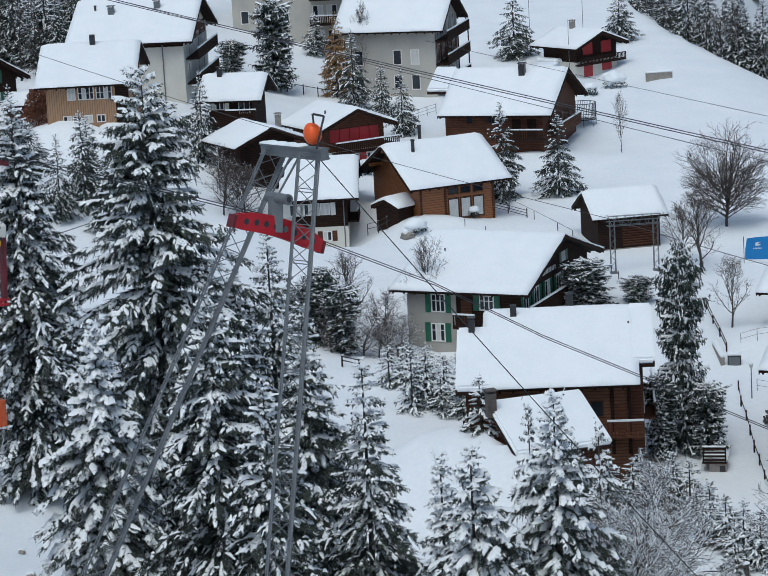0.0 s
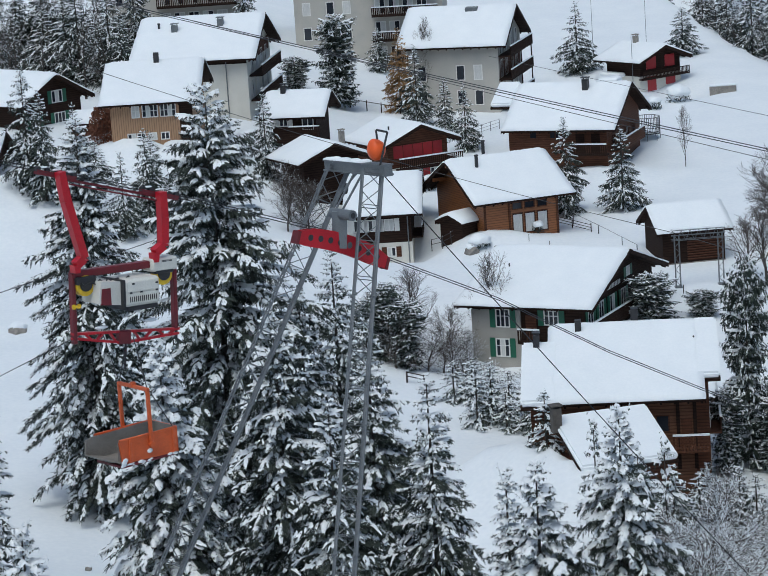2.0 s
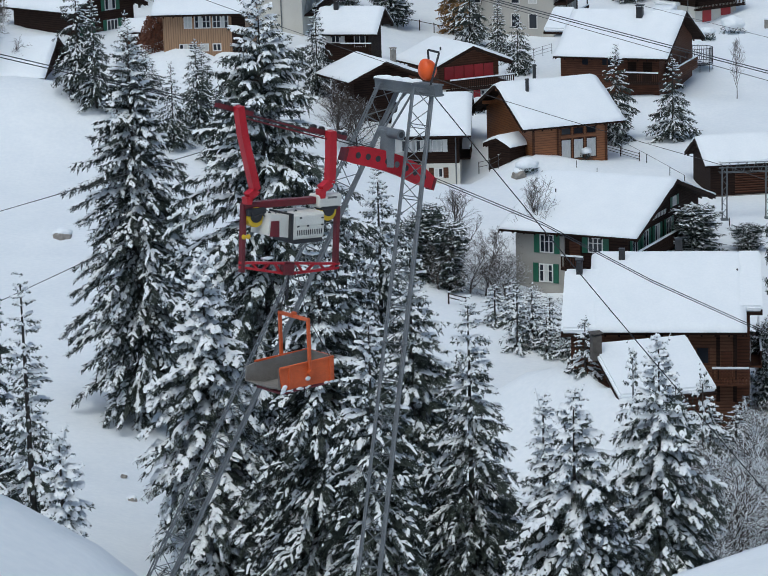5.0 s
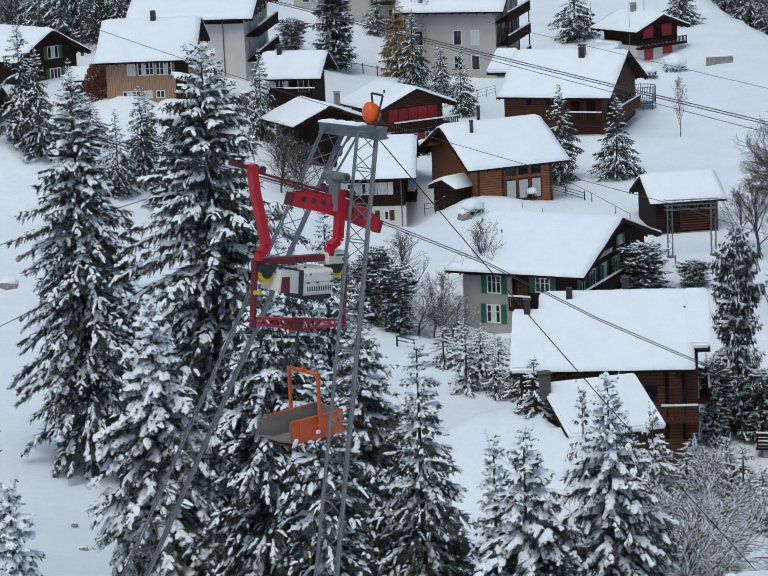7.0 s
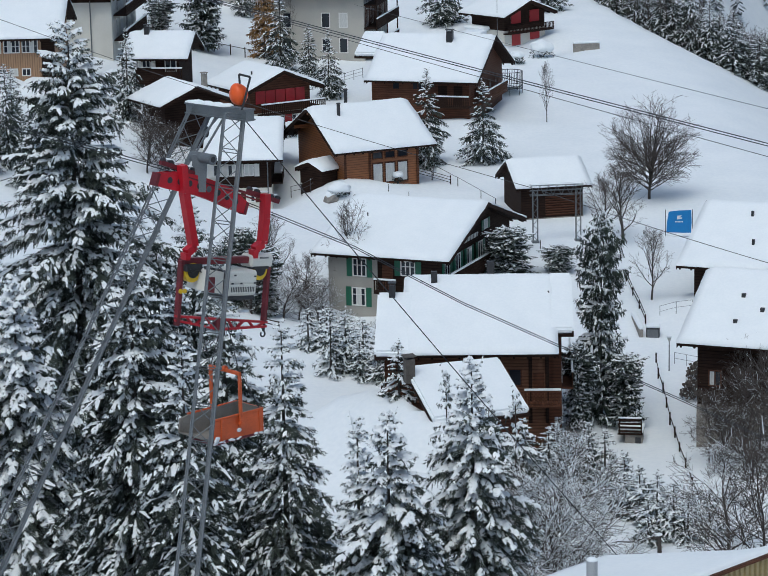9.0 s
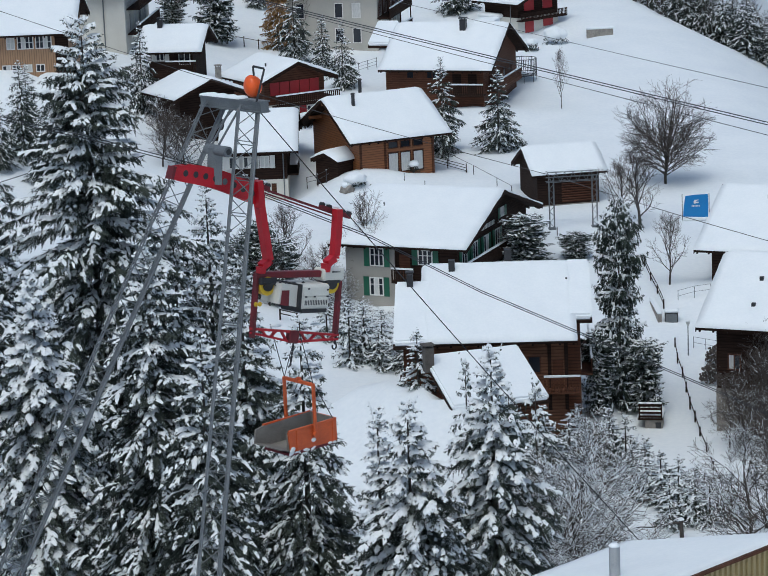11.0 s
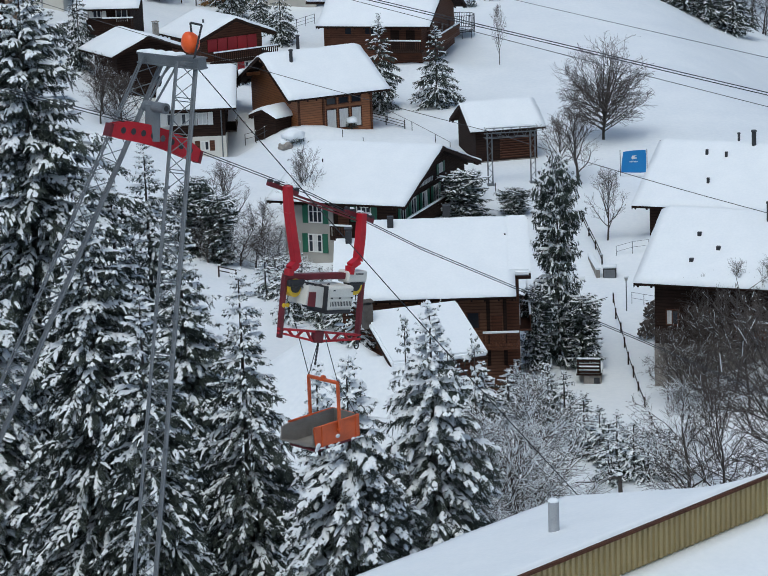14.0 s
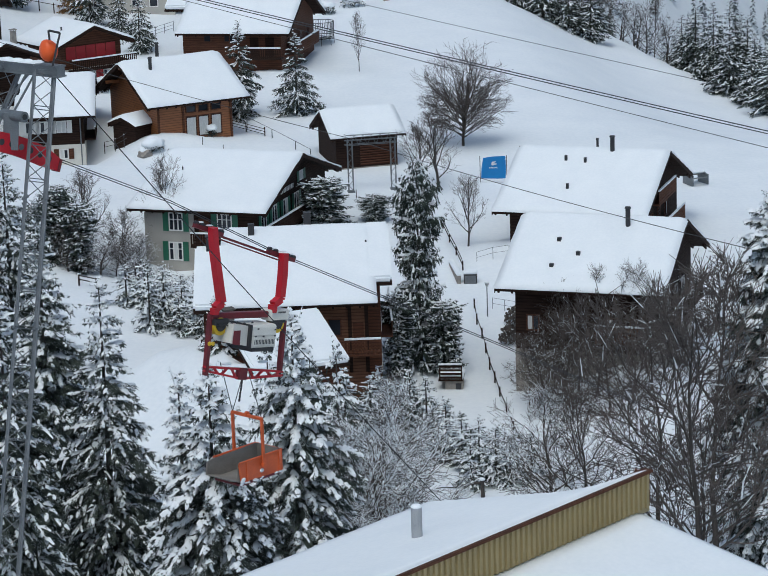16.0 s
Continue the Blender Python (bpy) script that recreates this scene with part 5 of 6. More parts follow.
def carrier():
    ob = empty("ropeway_carrier", 0, 0, 0)
    tagged(ob, "red steel ropeway carrier with a white winch unit", "carrier")
    # upper runner along the rope, with its four rollers and end shoes
    slope = Vector((3.9, 0, -0.98)).normalized()
    bm = bmesh.new()
    bar(bm, Vector((-1.95, 0, 0.42)), Vector((1.95, 0, -0.56)), 0.07, 0.08)
    bar(bm, Vector((-1.9, -0.12, 0.28)), Vector((1.9, -0.12, -0.68)), 0.05, 0.05)
    runner = part("runner", bm, MACHINE_DARK_RED, ob)
    for x, z in ((-1.95, 0.49), (1.95, -0.49)):
        c = Vector((x, 0, z))
        bm = bmesh.new()
        bar(bm, c - slope * 0.8, c + slope * 0.7, 0.15, 0.15)
        trolley = part("trolley", bm, MACHINE_DARK_RED, ob)
        for k in (-0.7, -0.35, 0.35, 0.65):
            bm = bmesh.new()
            p = c + slope * k + Vector((0, 0, 0.1))
            bar(bm, p + Vector((0, -0.07, 0)), p + Vector((0, 0.07, 0)), 0.17, 0.17, 14)
            part("roller", bm, DARK_METAL, trolley)
        bm = bmesh.new()
        for k in (-0.5, 0.0, 0.45):
            p = c + slope * k + Vector((0, 0, 0.2))
            bmesh.ops.create_icosphere(bm, subdivisions=2, radius=0.09, matrix=Matrix.Translation(p - Vector((0, 0, 0.02))) @ Matrix.Diagonal((2.0, 0.9, 0.4, 1)))
        part("snow", bm, ROOF_SNOW, trolley, smooth=True)

    # two cranked arms of box section
    def arm(points, wide):
        bm = bmesh.new()
        for (p, q), (w0, w1) in zip(zip(points, points[1:]), zip(wide, wide[1:])):
            p, q = Vector(p), Vector(q)
            ax = (q - p).normalized()
            side = Vector((0, 1, 0)).cross(ax).normalized()
            lo = [bm.verts.new(p + side * (a * w0 / 2) + Vector((0, b * 0.14, 0))) for a, b in ((-1, -1), (1, -1), (1, 1), (-1, 1))]
            hi = [bm.verts.new(q + side * (a * w1 / 2) + Vector((0, b * 0.14, 0))) for a, b in ((-1, -1), (1, -1), (1, 1), (-1, 1))]
            bm.faces.new(lo)
            bm.faces.new(hi[::-1])
            for k in range(4):
                bm.faces.new((lo[k], hi[k], hi[(k + 1) % 4], lo[(k + 1) % 4]))
        bmesh.ops.recalc_face_normals(bm, faces=bm.faces[:])
        return part("arm", bm, MACHINE_RED, ob)

    arm([(-1.97, -0.2, 0.62), (-1.78, -0.2, -0.3), (-1.22, -0.2, -2.13), (-1.24, -0.2, -2.16), (-1.52, -0.2, -2.34), (-1.52, -0.2, -2.58)], (0.24, 0.27, 0.27, 0.27, 0.25, 0.18))
    arm([(1.84, -0.2, -0.36), (1.88, -0.2, -1.2), (1.86, -0.2, -2.0), (1.84, -0.2, -2.08), (1.5, -0.2, -2.28), (1.5, -0.2, -2.58)], (0.26, 0.28, 0.26, 0.26, 0.24, 0.18))
    # the frame: top beam, two posts and a truss at the bottom
    part("top_beam", boxed(-1.55, 1.5, -0.16, 0.16, -2.77, -2.54, 0.03), MACHINE_DARK_RED, ob)
    for x0, x1 in ((-1.6, -1.46), (2.3, 2.44)):
        part("post", boxed(x0, x1, -0.11, 0.11, -4.85, -2.62, 0.02), MACHINE_DARK_RED, ob)
    bm = bmesh.new()
    box(bm, -1.62, 2.5, -0.08, 0.08, -4.74, -4.66)
    bar(bm, (-1.6, 0, -4.84), (0.35, 0, -5.06), 0.14, 0.08)
    bar(bm, (0.35, 0, -5.06), (2.5, 0, -4.84), 0.14, 0.08)
    truss = part("bottom_truss", bm, MACHINE_RED, ob)
    for k in range(9):
        x = -1.5 + 0.47 * k
        d = 0.26 if k % 2 else -0.26
        bm = bmesh.new()
        bar(bm, (x - d / 2, 0, -4.7), (x + d / 2, 0, -4.84 - 0.18 * (1 - abs(x - 0.35) / 2.2)), 0.1, 0.06)
        part("brace", bm, MACHINE_RED, truss)
    truss.matrix_basis = Matrix.Translation((0.4, 0, -4.8)) @ Matrix.Rotation(radians(5.0), 4, "Y") @ Matrix.Translation((-0.4, 0, 4.8))
    part("hook_block", boxed(0.12, 0.58, -0.13, 0.13, -5.1, -4.66, 0.04), MACHINE_DARK_RED, truss)
    bm = bmesh.new()
    for k in range(7):
        bmesh.ops.create_uvsphere(bm, u_segments=8, v_segments=6, radius=0.055, matrix=Matrix.Translation((0.45, 0, -5.08 - 0.13 * k)) @ Matrix.Diagonal((1, 0.6, 1.3, 1)))
    part("chain", bm, DARK_METAL, truss)
    bm = bmesh.new()
    for a in range(10):
        t0, t1 = 2 * math.pi * a / 12, 2 * math.pi * (a + 1) / 12
        bar(bm, (2.42 + 0.1 * math.sin(t0), 0, -5.12 + 0.1 * math.cos(t0)), (2.42 + 0.1 * math.sin(t1), 0, -5.12 + 0.1 * math.cos(t1)), 0.04)
    bar(bm, (2.42, 0, -4.75), (2.42, 0, -5.02), 0.07)
    part("hook", bm, DARK_METAL, truss)
    # white winch unit with doors, vents and a dark sill
    shift = Vector((0, 0, -0.18))
    unit = part("winch_unit", boxed(-0.1, 1.3, -0.75, 0.45, -3.62, -2.75, 0.08), MACHINE_WHITE, ob, "boxy white winch unit")
    part("sill", boxed(0.06, 1.24, -0.7, 0.4, -3.76, -3.62, 0.02), DARK_METAL, unit)
    for x0, x1, z0, z1 in ((0.02, 1.2, -3.15, -2.85), (0.02, 0.58, -3.52, -3.2), (0.64, 1.2, -3.52, -3.2)):
        part("hatch", boxed(x0, x1, -0.775, -0.752, z0, z1, 0.008), MACHINE_WHITE, unit)
    for k in range(14):
        x = 0.1 + 0.077 * k
        part("vent_slot", boxed(x, x + 0.035, -0.783, -0.776, -3.47, -3.3), DARK_METAL, unit)
    for x, z in ((0.1, -3.18), (0.5, -3.18), (1.1, -2.95), (0.2, -2.9), (1.1, -3.18)):
        part("latch", boxed(x, x + 0.09, -0.79, -0.776, z - 0.02, z + 0.03), DARK_METAL, unit)
    bm = bmesh.new()
    prism(bm, [(-0.95, -3.42), (-0.1, -3.55), (-0.1, -2.8), (-0.85, -2.72)], -0.6, 0.35)
    drive = part("drive_housing", bm, MACHINE_WHITE, unit)
    bm = bmesh.new()
    prism(bm, [(-0.88, -3.45), (-0.5, -3.5), (-0.52, -2.95), (-0.84, -2.95)], -0.63, -0.605)
    part("side_panel", bm, MACHINE_DARK_RED, drive)
    part("trim", boxed(-0.12, -0.05, -0.77, 0.46, -3.64, -2.74), DARK_METAL, unit)
    unit.location = shift
    # motor cover and yellow rope sheaves
    part("motor_cover", boxed(1.35, 2.35, -0.3, 0.3, -2.72, -2.28, 0.06), MACHINE_WHITE, ob, "white motor cover").location = shift
    for k in range(9):
        x = 1.72 + 0.045 * k
        part("lettering_bar", boxed(x, x + 0.025, -0.31, -0.302, -2.42, -2.36), DARK_METAL, ob).location = shift
    for x in (-1.15, 1.85):
        bm = bmesh.new()
        bar(bm, (x, -0.2, -2.85), (x, 0.06, -2.85), 0.66, 0.66, 26)
        wheel = part("sheave", bm, YELLOW, ob, "yellow rope sheave")
        wheel.location = shift
        bm = bmesh.new()
        bar(bm, (x, -0.24, -2.80), (x, -0.2, -2.80), 0.46, 0.46, 20)
        part("hub", bm, DARK_METAL, wheel)
        part("guard", boxed(x - 0.36, x + 0.36, -0.27, 0.1, -2.8, -2.55, 0.03), DARK_METAL, wheel)
    bm = bmesh.new()
    pts = [Vector((-1.4 + 0.1 * k, -0.3, -2.7 - 0.16 * math.sin(k * 0.9) ** 2 - 0.05 * math.sin(k * 2.3))) for k in range(20)]
    tube(bm, pts, 0.025, 5)
    part("hose", bm, DARK_METAL, ob).location = shift
    bm = bmesh.new()
    for dx in (0, 0.18):
        bar(bm, (-1.58 + dx, -0.16, -3.66), (-1.58 + dx, -0.12, -3.66), 0.16, 0.16, 12)
    bar(bm, (-1.58, -0.15, -3.66), (-1.4, -0.15, -3.66), 0.07)
    part("clamp", bm, YELLOW, ob)
    for x, z, sx in ((-1.2, -2.66, 2.0), (1.0, -2.66, 2.4), (1.8, -2.54, 2.6), (-0.5, -4.46, 2.0), (1.4, -4.46, 2.0), (0.5, -3.02, 2.0)):
        bm = bmesh.new()
        bmesh.ops.create_icosphere(bm, subdivisions=2, radius=0.13, matrix=Matrix.Translation((x, -0.02, z)) @ Matrix.Diagonal((sx, 0.9, 0.45, 1)))
        part("frame_snow", bm, ROOF_SNOW, ob, smooth=True)
    return ob


def skip():
    ob = empty("skip_bucket", 0, 0, 0)
    tagged(ob, "orange steel skip bucket hanging on slings", "skip")
    a, b = 1.14, 0.66
    # trough: floor, two long sides, end wall and a flared lip
    part("floor", boxed(-a + 0.2, a - 0.08, -b + 0.06, b - 0.06, -0.42, -0.36), SKIP_INSIDE, ob)
    for s in (-1, 1):
        bm = bmesh.new()
        prism(bm, [(-a + 0.1, -0.38), (a - 0.06, -0.44), (a, 0.4), (-a + 0.02, 0.34)], s * b - 0.03, s * b + 0.03)
        side = part("side_wall", bm, SKIP_ORANGE, ob)
        part("rim", boxed(-a + 0.02, a, min(s * b, s * (b + 0.06)), max(s * b, s * (b + 0.06)), 0.35, 0.42, 0.012), SKIP_ORANGE, side)
        for x in (-0.72, 0.98):
            part("rib", boxed(x - 0.05, x + 0.05, min(s * b, s * (b + 0.07)), max(s * b, s * (b + 0.07)), -0.4, 0.36, 0.012), SKIP_ORANGE, side)
        bm = bmesh.new()
        prism(bm, [(-a - 0.02, -0.36), (a - 0.06, -0.4), (a - 0.03, 0.41), (-a + 0.0, 0.36)], s * (b - 0.045) - 0.008, s * (b - 0.045) + 0.008)
        part("lining", bm, SKIP_INSIDE, side)
    part("end_wall", boxed(a - 0.02, a + 0.03, -b, b, -0.43, 0.4), SKIP_ORANGE, ob)
    part("end_lining", boxed(a - 0.045, a - 0.022, -b + 0.05, b - 0.05, -0.38, 0.4), SKIP_INSIDE, ob)
    bm = bmesh.new()
    prism(bm, [(-a + 0.25, -0.4), (-a - 0.42, -0.2), (-a - 0.44, -0.15), (-a + 0.25, -0.34)], -b, b)
    lip = part("lip", bm, SKIP_INSIDE, ob, "worn grey tipping lip")
    bm = bmesh.new()
    prism(bm, [(-a - 0.42, -0.2), (-a + 0.15, -0.38), (-a + 0.05, 0.37), (-a - 0.36, 0.3)], b - 0.05, b + 0.01)
    part("cheek", bm, SKIP_INSIDE, lip)
    part("sill", boxed(-a + 0.05, a - 0.1, -b - 0.03, b + 0.03, -0.52, -0.43, 0.015), MACHINE_DARK_RED, ob)
    # bail
    for s in (-1, 1):
        bail = part("bail_post", boxed(0.0, 0.13, s * (b + 0.11) - 0.04, s * (b + 0.11) + 0.04, -0.05, 1.88, 0.015), SKIP_ORANGE, ob)
        bm = bmesh.new()
        bar(bm, (0.07, s * (b + 0.06), 0.05), (0.07, s * (b + 0.2), 0.05), 0.2, 0.2, 14)
        part("pivot", bm, SKIP_ORANGE, bail)
    part("bail_bar", boxed(0.01, 0.12, -b - 0.15, b + 0.15, 1.78, 1.9, 0.02), SKIP_ORANGE, ob)
    bm = bmesh.new()
    bar(bm, (0.07, -0.05, 1.9), (0.07, 0.05, 1.9), 0.2, 0.2, 14)
    part("lug", bm, SKIP_ORANGE, ob)
    for p, q in (((0.07, -b - 0.1, 1.88), (0.16, -0.1, 3.5)), ((0.07, b + 0.1, 1.88), (0.1, 0.1, 3.5)), ((a - 0.1, -b, 0.35), (0.1, -b - 0.1, 1.88)), ((0.07, b + 0.1, 1.88), (-0.6, 0.6, 3.95))):
        round_bar("sling", p, q, 0.016, ob, DARK_METAL, 5)
    bm = bmesh.new()
    for k in range(26):
        x, s = random.uniform(-1.1, 1.25), random.choice((-1, -1, 1))
        bmesh.ops.create_icosphere(bm, subdivisions=1, radius=random.uniform(0.03, 0.075), matrix=Matrix.Translation((x, s * (b + 0.03), -0.45 + random.uniform(-0.03, 0.04))) @ Matrix.Diagonal((1.8, 0.6, 0.8, 1)))
    for x, z in ((0.02, -0.16), (-1.0, -0.35), (-0.95, -0.28)):
        bmesh.ops.create_icosphere(bm, subdivisions=2, radius=0.1, matrix=Matrix.Translation((x, -b - 0.05, z)) @ Matrix.Diagonal((1.1, 0.4, 0.8, 1)))
    tagged(part("stuck_snow", bm, ROOF_SNOW, ob, smooth=True), kind="stuff")
    return ob


CARRIER, SKIP = carrier(), skip()
# seconds, way along the rope, height of the winch unit, lean of the carrier
RIDE = [
    (0.0, -4.25, 84.75, 3.5), (0.5, -3.22, 84.46, 3.5), (1.0, -2.22, 84.17, 3.5), (1.5, -1.26, 83.88, 3.5), (2.0, -0.29, 83.60, 3.5), (2.5, 0.64, 83.30, 3.5),
    (3.0, 1.43, 83.06, 3.5), (3.5, 2.20, 82.81, 3.6), (4.0, 3.00, 82.54, 3.9), (6.5, 6.44, 81.49, 6.0), (7.0, 7.07, 81.25, 6.4), (7.5, 7.67, 81.00, 6.9),
    (8.0, 8.33, 80.72, 7.3), (8.5, 8.97, 80.42, 7.7), (9.0, 9.60, 80.12, 8.1), (11.5, 12.65, 78.52, 9.6), (12.0, 13.20, 78.12, 9.8), (12.5, 13.78, 77.75, 10.0),
    (13.0, 14.46, 77.36, 10.1), (13.5, 15.25, 76.92, 10.2), (14.0, 16.10, 76.46, 10.3), (14.5, 16.84, 76.02, 10.4), (15.0, 17.52, 75.62, 10.4), (15.5, 18.30, 75.16, 10.5), (16.0, 19.17, 74.66, 10.5),
]


def motions():
    body, load = [], []
    for t, s, z, lean in RIDE:
        turn = pose(0, 0, 0, 0, lean, 0)
        hold = turn @ Vector((0.88, 0, -3.29))
        spot = on_rope(s - hold.x, z - hold.z)
        body.append((t, Matrix.Translation(spot) @ pose(0, 0, 0, 0, 0, ROPE_TURN) @ turn))
        low = turn @ Vector((0.35, 0, -4.95))
        spot = on_rope(s - hold.x + low.x + 0.13, z - hold.z + low.z - 3.42)
        load.append((t, Matrix.Translation(spot) @ pose(0, 0, 0, 0, 0, ROPE_TURN)))
    walk(CARRIER, body)
    walk(SKIP, load)


# ---- the station hall in front: snowy roofs and an olive sheet-metal parapet ----
def hall():
    # own axes: x along the parapet towards the far corner, y to the left of it
    turn = 42.0
    ob = empty("station_hall", 16.15, 79.27, 73.75, turn)
    tagged(ob, "low station hall with snowy roofs and olive corrugated parapet", "building")
    long = 17.0
    part("wall", boxed(-long, -3.2, 0.2, 6.1, -9.0, -2.0), OLIVE_SHEET, ob)
    part("lower_wall", boxed(-long, -0.6, -12.0, 0.0, -9.0, -3.9), GREY_PLASTER, ob)
    # corrugated parapet: ribs of a trapezoid sheet
    n = int(long / 0.25)
    out = []
    for k in range(n):
        x = -0.25 * k
        out += [(x, 0.0), (x - 0.1, 0.0), (x - 0.125, 0.075), (x - 0.225, 0.075)]
    verts, faces = [], []
    for x, y in out:
        verts += [(x, -y, -1.25), (x, -y, -0.12)]
    faces = [(2 * k, 2 * k + 2, 2 * k + 3, 2 * k + 1) for k in range(len(out) - 1)]
    raw("parapet_sheet", verts, faces, OLIVE_SHEET, ob)
    part("parapet_core", boxed(-long, 0.0, 0.004, 0.2, -1.4, -0.1), OLIVE_SHEET, ob)
    part("coping", boxed(-long, 0.08, -0.1, 0.25, -0.12, -0.02, 0.01), BROWN_WOOD, ob)
    bm = bmesh.new()
    for k in range(5):
        box(bm, 0.0, 0.05, 0.02 + 0.12 * k, 0.1 + 0.12 * k, -1.25, -0.12)
    part("end_sheet", bm, BROWN_WOOD, ob)
    part("end_wall", boxed(-3.3, 0.0, 0.2, 1.7, -9.0, -1.5), DARK_WOOD, ob)
    # snow on the upper roof: falls away from the parapet and rounds off at the edges
    def blanket(name, x0, x1, y0, y1, height, nx, ny, skirt):
        vs = []
        for j in range(ny + 1):
            for i in range(nx + 1):
                x, y = x0 + (x1 - x0) * i / nx, y0 + (y1 - y0) * j / ny
                vs.append((x, y, height(x, y) + 0.03 * noise.noise((x * 0.5, y * 0.5, 2))))
        m = nx + 1
        fs = [(j * m + i, j * m + i + 1, (j + 1) * m + i + 1, (j + 1) * m + i) for j in range(ny) for i in range(nx)]
        rim = [i for i in range(m)] + [j * m + nx for j in range(1, ny + 1)] + [ny * m + i for i in range(nx - 1, -1, -1)] + [j * m for j in range(ny - 1, 0, -1)]
        c = len(vs)
        vs += [(vs[r][0], vs[r][1], vs[r][2] - skirt) for r in rim]
        fs += [(rim[k], c + k, c + (k + 1) % len(rim), rim[(k + 1) % len(rim)]) for k in range(len(rim))]
        return raw(name, vs, fs, ROOF_SNOW, ob, smooth=True)

    def upper(x, y):
        e = max(0.0, 1 + x / 3.0)
        return 0.1 - max(0.0, y) * (0.25 + 0.35 * e) - 0.12 * e ** 4

    blanket("upper_snow", -long, 0.02, 0.02, 6.6, upper, 70, 18, 0.4)
    blanket("lower_snow", -long, -0.4, -13.0, 0.0, lambda x, y: -1.28 + 0.17 * y - 0.3 * max(0, 1 + x / 1.0) ** 2 * (1 if x > -1 else 0), 60, 24, 0.6)
    part("lower_roof", boxed(-long, -0.6, -12.0, -0.1, -4.2, -3.9), DARK_METAL, ob)
    # vent pipe on the upper roof
    bm = bmesh.new()
    bar(bm, (-8.0, 2.8, -0.9), (-8.0, 2.8, 0.35), 0.34, 0.34, 14)
    vent = part("vent_pipe", bm, WORN_ZINC, ob)
    bm = bmesh.new()
    bmesh.ops.create_uvsphere(bm, u_segments=10, v_segments=6, radius=0.18, matrix=Matrix.Translation((-8.0, 2.8, 0.36)) @ Matrix.Diagonal((1, 1, 0.5, 1)))
    part("pipe_snow", bm, ROOF_SNOW, vent, smooth=True)


hall()


# ---- small things round the houses ----
def post_row(name, label, spots, tall, r=0.05, material=DARK_WOOD, rails=(), rail_mat=None, cat="fence"):
    """Posts on the ground at the given spots, with rails from post to post."""
    x0, y0 = spots[0]
    z0 = ground(x0, y0)
    ob = tagged(empty(name, x0, y0, z0), label, cat)
    tops = []
    for x, y in spots:
        z = ground(x, y) - z0
        tops.append(Vector((x - x0, y - y0, z)))
        bm = bmesh.new()
        bar(bm, tops[-1] - Vector((0, 0, 0.4)), tops[-1] + Vector((0, 0, tall)), r * 2, r * 1.7, 8)
        p = part("post", bm, material, ob)
        bm = bmesh.new()
        bmesh.ops.create_icosphere(bm, subdivisions=1, radius=r * 1.5, matrix=Matrix.Translation(tops[-1] + Vector((0, 0, tall + 0.02))) @ Matrix.Diagonal((1, 1, 0.7, 1)))
        part("snow_cap", bm, ROOF_SNOW, p, smooth=True)
    for h in rails:
        for a, b in zip(tops, tops[1:]):
            bm = bmesh.new()
            bar(bm, a + Vector((0, 0, h)), b + Vector((0, 0, h)), r * 1.1, r * 1.1, 6)
            part("rail", bm, rail_mat or material, ob)
    return ob


post_row("path_fence", "row of weathered wooden posts along the trodden snow path", [(25.5, 189.0), (25.2, 185.6), (25.1, 182.3), (24.9, 179.1), (24.7, 175.9), (24.6, 172.8), (24.4, 169.2), (24.3, 165.6), (24.2, 162.1), (24.2, 158.5), (24.3, 155.0)], 0.75, 0.06, rails=(0.45,))
post_row("path_fence", "weathered wooden fence above the snow path", [(25.8, 209.0), (25.8, 205.0), (25.8, 201.0), (25.8, 197.3)], 0.9, 0.06, rails=(0.5, 0.85))
for pts in ([(27.0, 198.0), (28.2, 197.6), (29.4, 197.2)], [(26.8, 188.5), (27.6, 187.9), (28.4, 187.3)]):
    post_row("metal_railing", "thin grey metal railing in the snow", pts, 0.9, 0.025, STEEL, (0.88, 0.45))
post_row("handrail", "dark handrail beside snowy steps", [(10.5, 248.7), (12.1, 244.7), (14.1, 239.9), (15.9, 235.3), (17.0, 232.4)], 0.95, 0.04, DARK_METAL, (0.92,))
post_row("plank_fence", "low fence of dark horizontal planks", [(10.3, 245.0), (11.9, 243.0), (13.5, 240.9)], 0.9, 0.05, DARK_WOOD, (0.2, 0.45, 0.7))
post_row("log_fence", "broken log fence half buried in snow", [(5.1, 181.6), (6.5, 180.4)], 1.1, 0.08, DARK_WOOD, (0.5, 0.95))
post_row("log_fence", "short log fence half buried in snow", [(-3.5, 197.5), (-2.2, 196.9)], 0.8, 0.07, DARK_WOOD, (0.4, 0.7))
post_row("terrace_railing", "grey metal railing of a snowy terrace", [(3.7, 282.1), (4.7, 283.4), (5.7, 284.8), (6.7, 286.1)], 1.1, 0.035, STEEL, (0.35, 0.7, 1.05))
post_row("pasture_fence", "wooden pasture fence in the snow above the houses", [(-9.5, 294.0), (-7.7, 293.9), (-6.1, 293.6), (-4.0, 293.2)], 1.0, 0.06, DARK_WOOD, (0.8,))
post_row("marker_posts", "thin marker posts below the hay barn", [(19.8, 219.6), (21.6, 217.2), (23.0, 214.6), (24.0, 212.5)], 0.7, 0.04)
post_row("garden_posts", "thin garden stakes in deep snow", [(7.6, 236.0), (9.4, 235.2), (11.2, 234.4)], 0.6, 0.03)
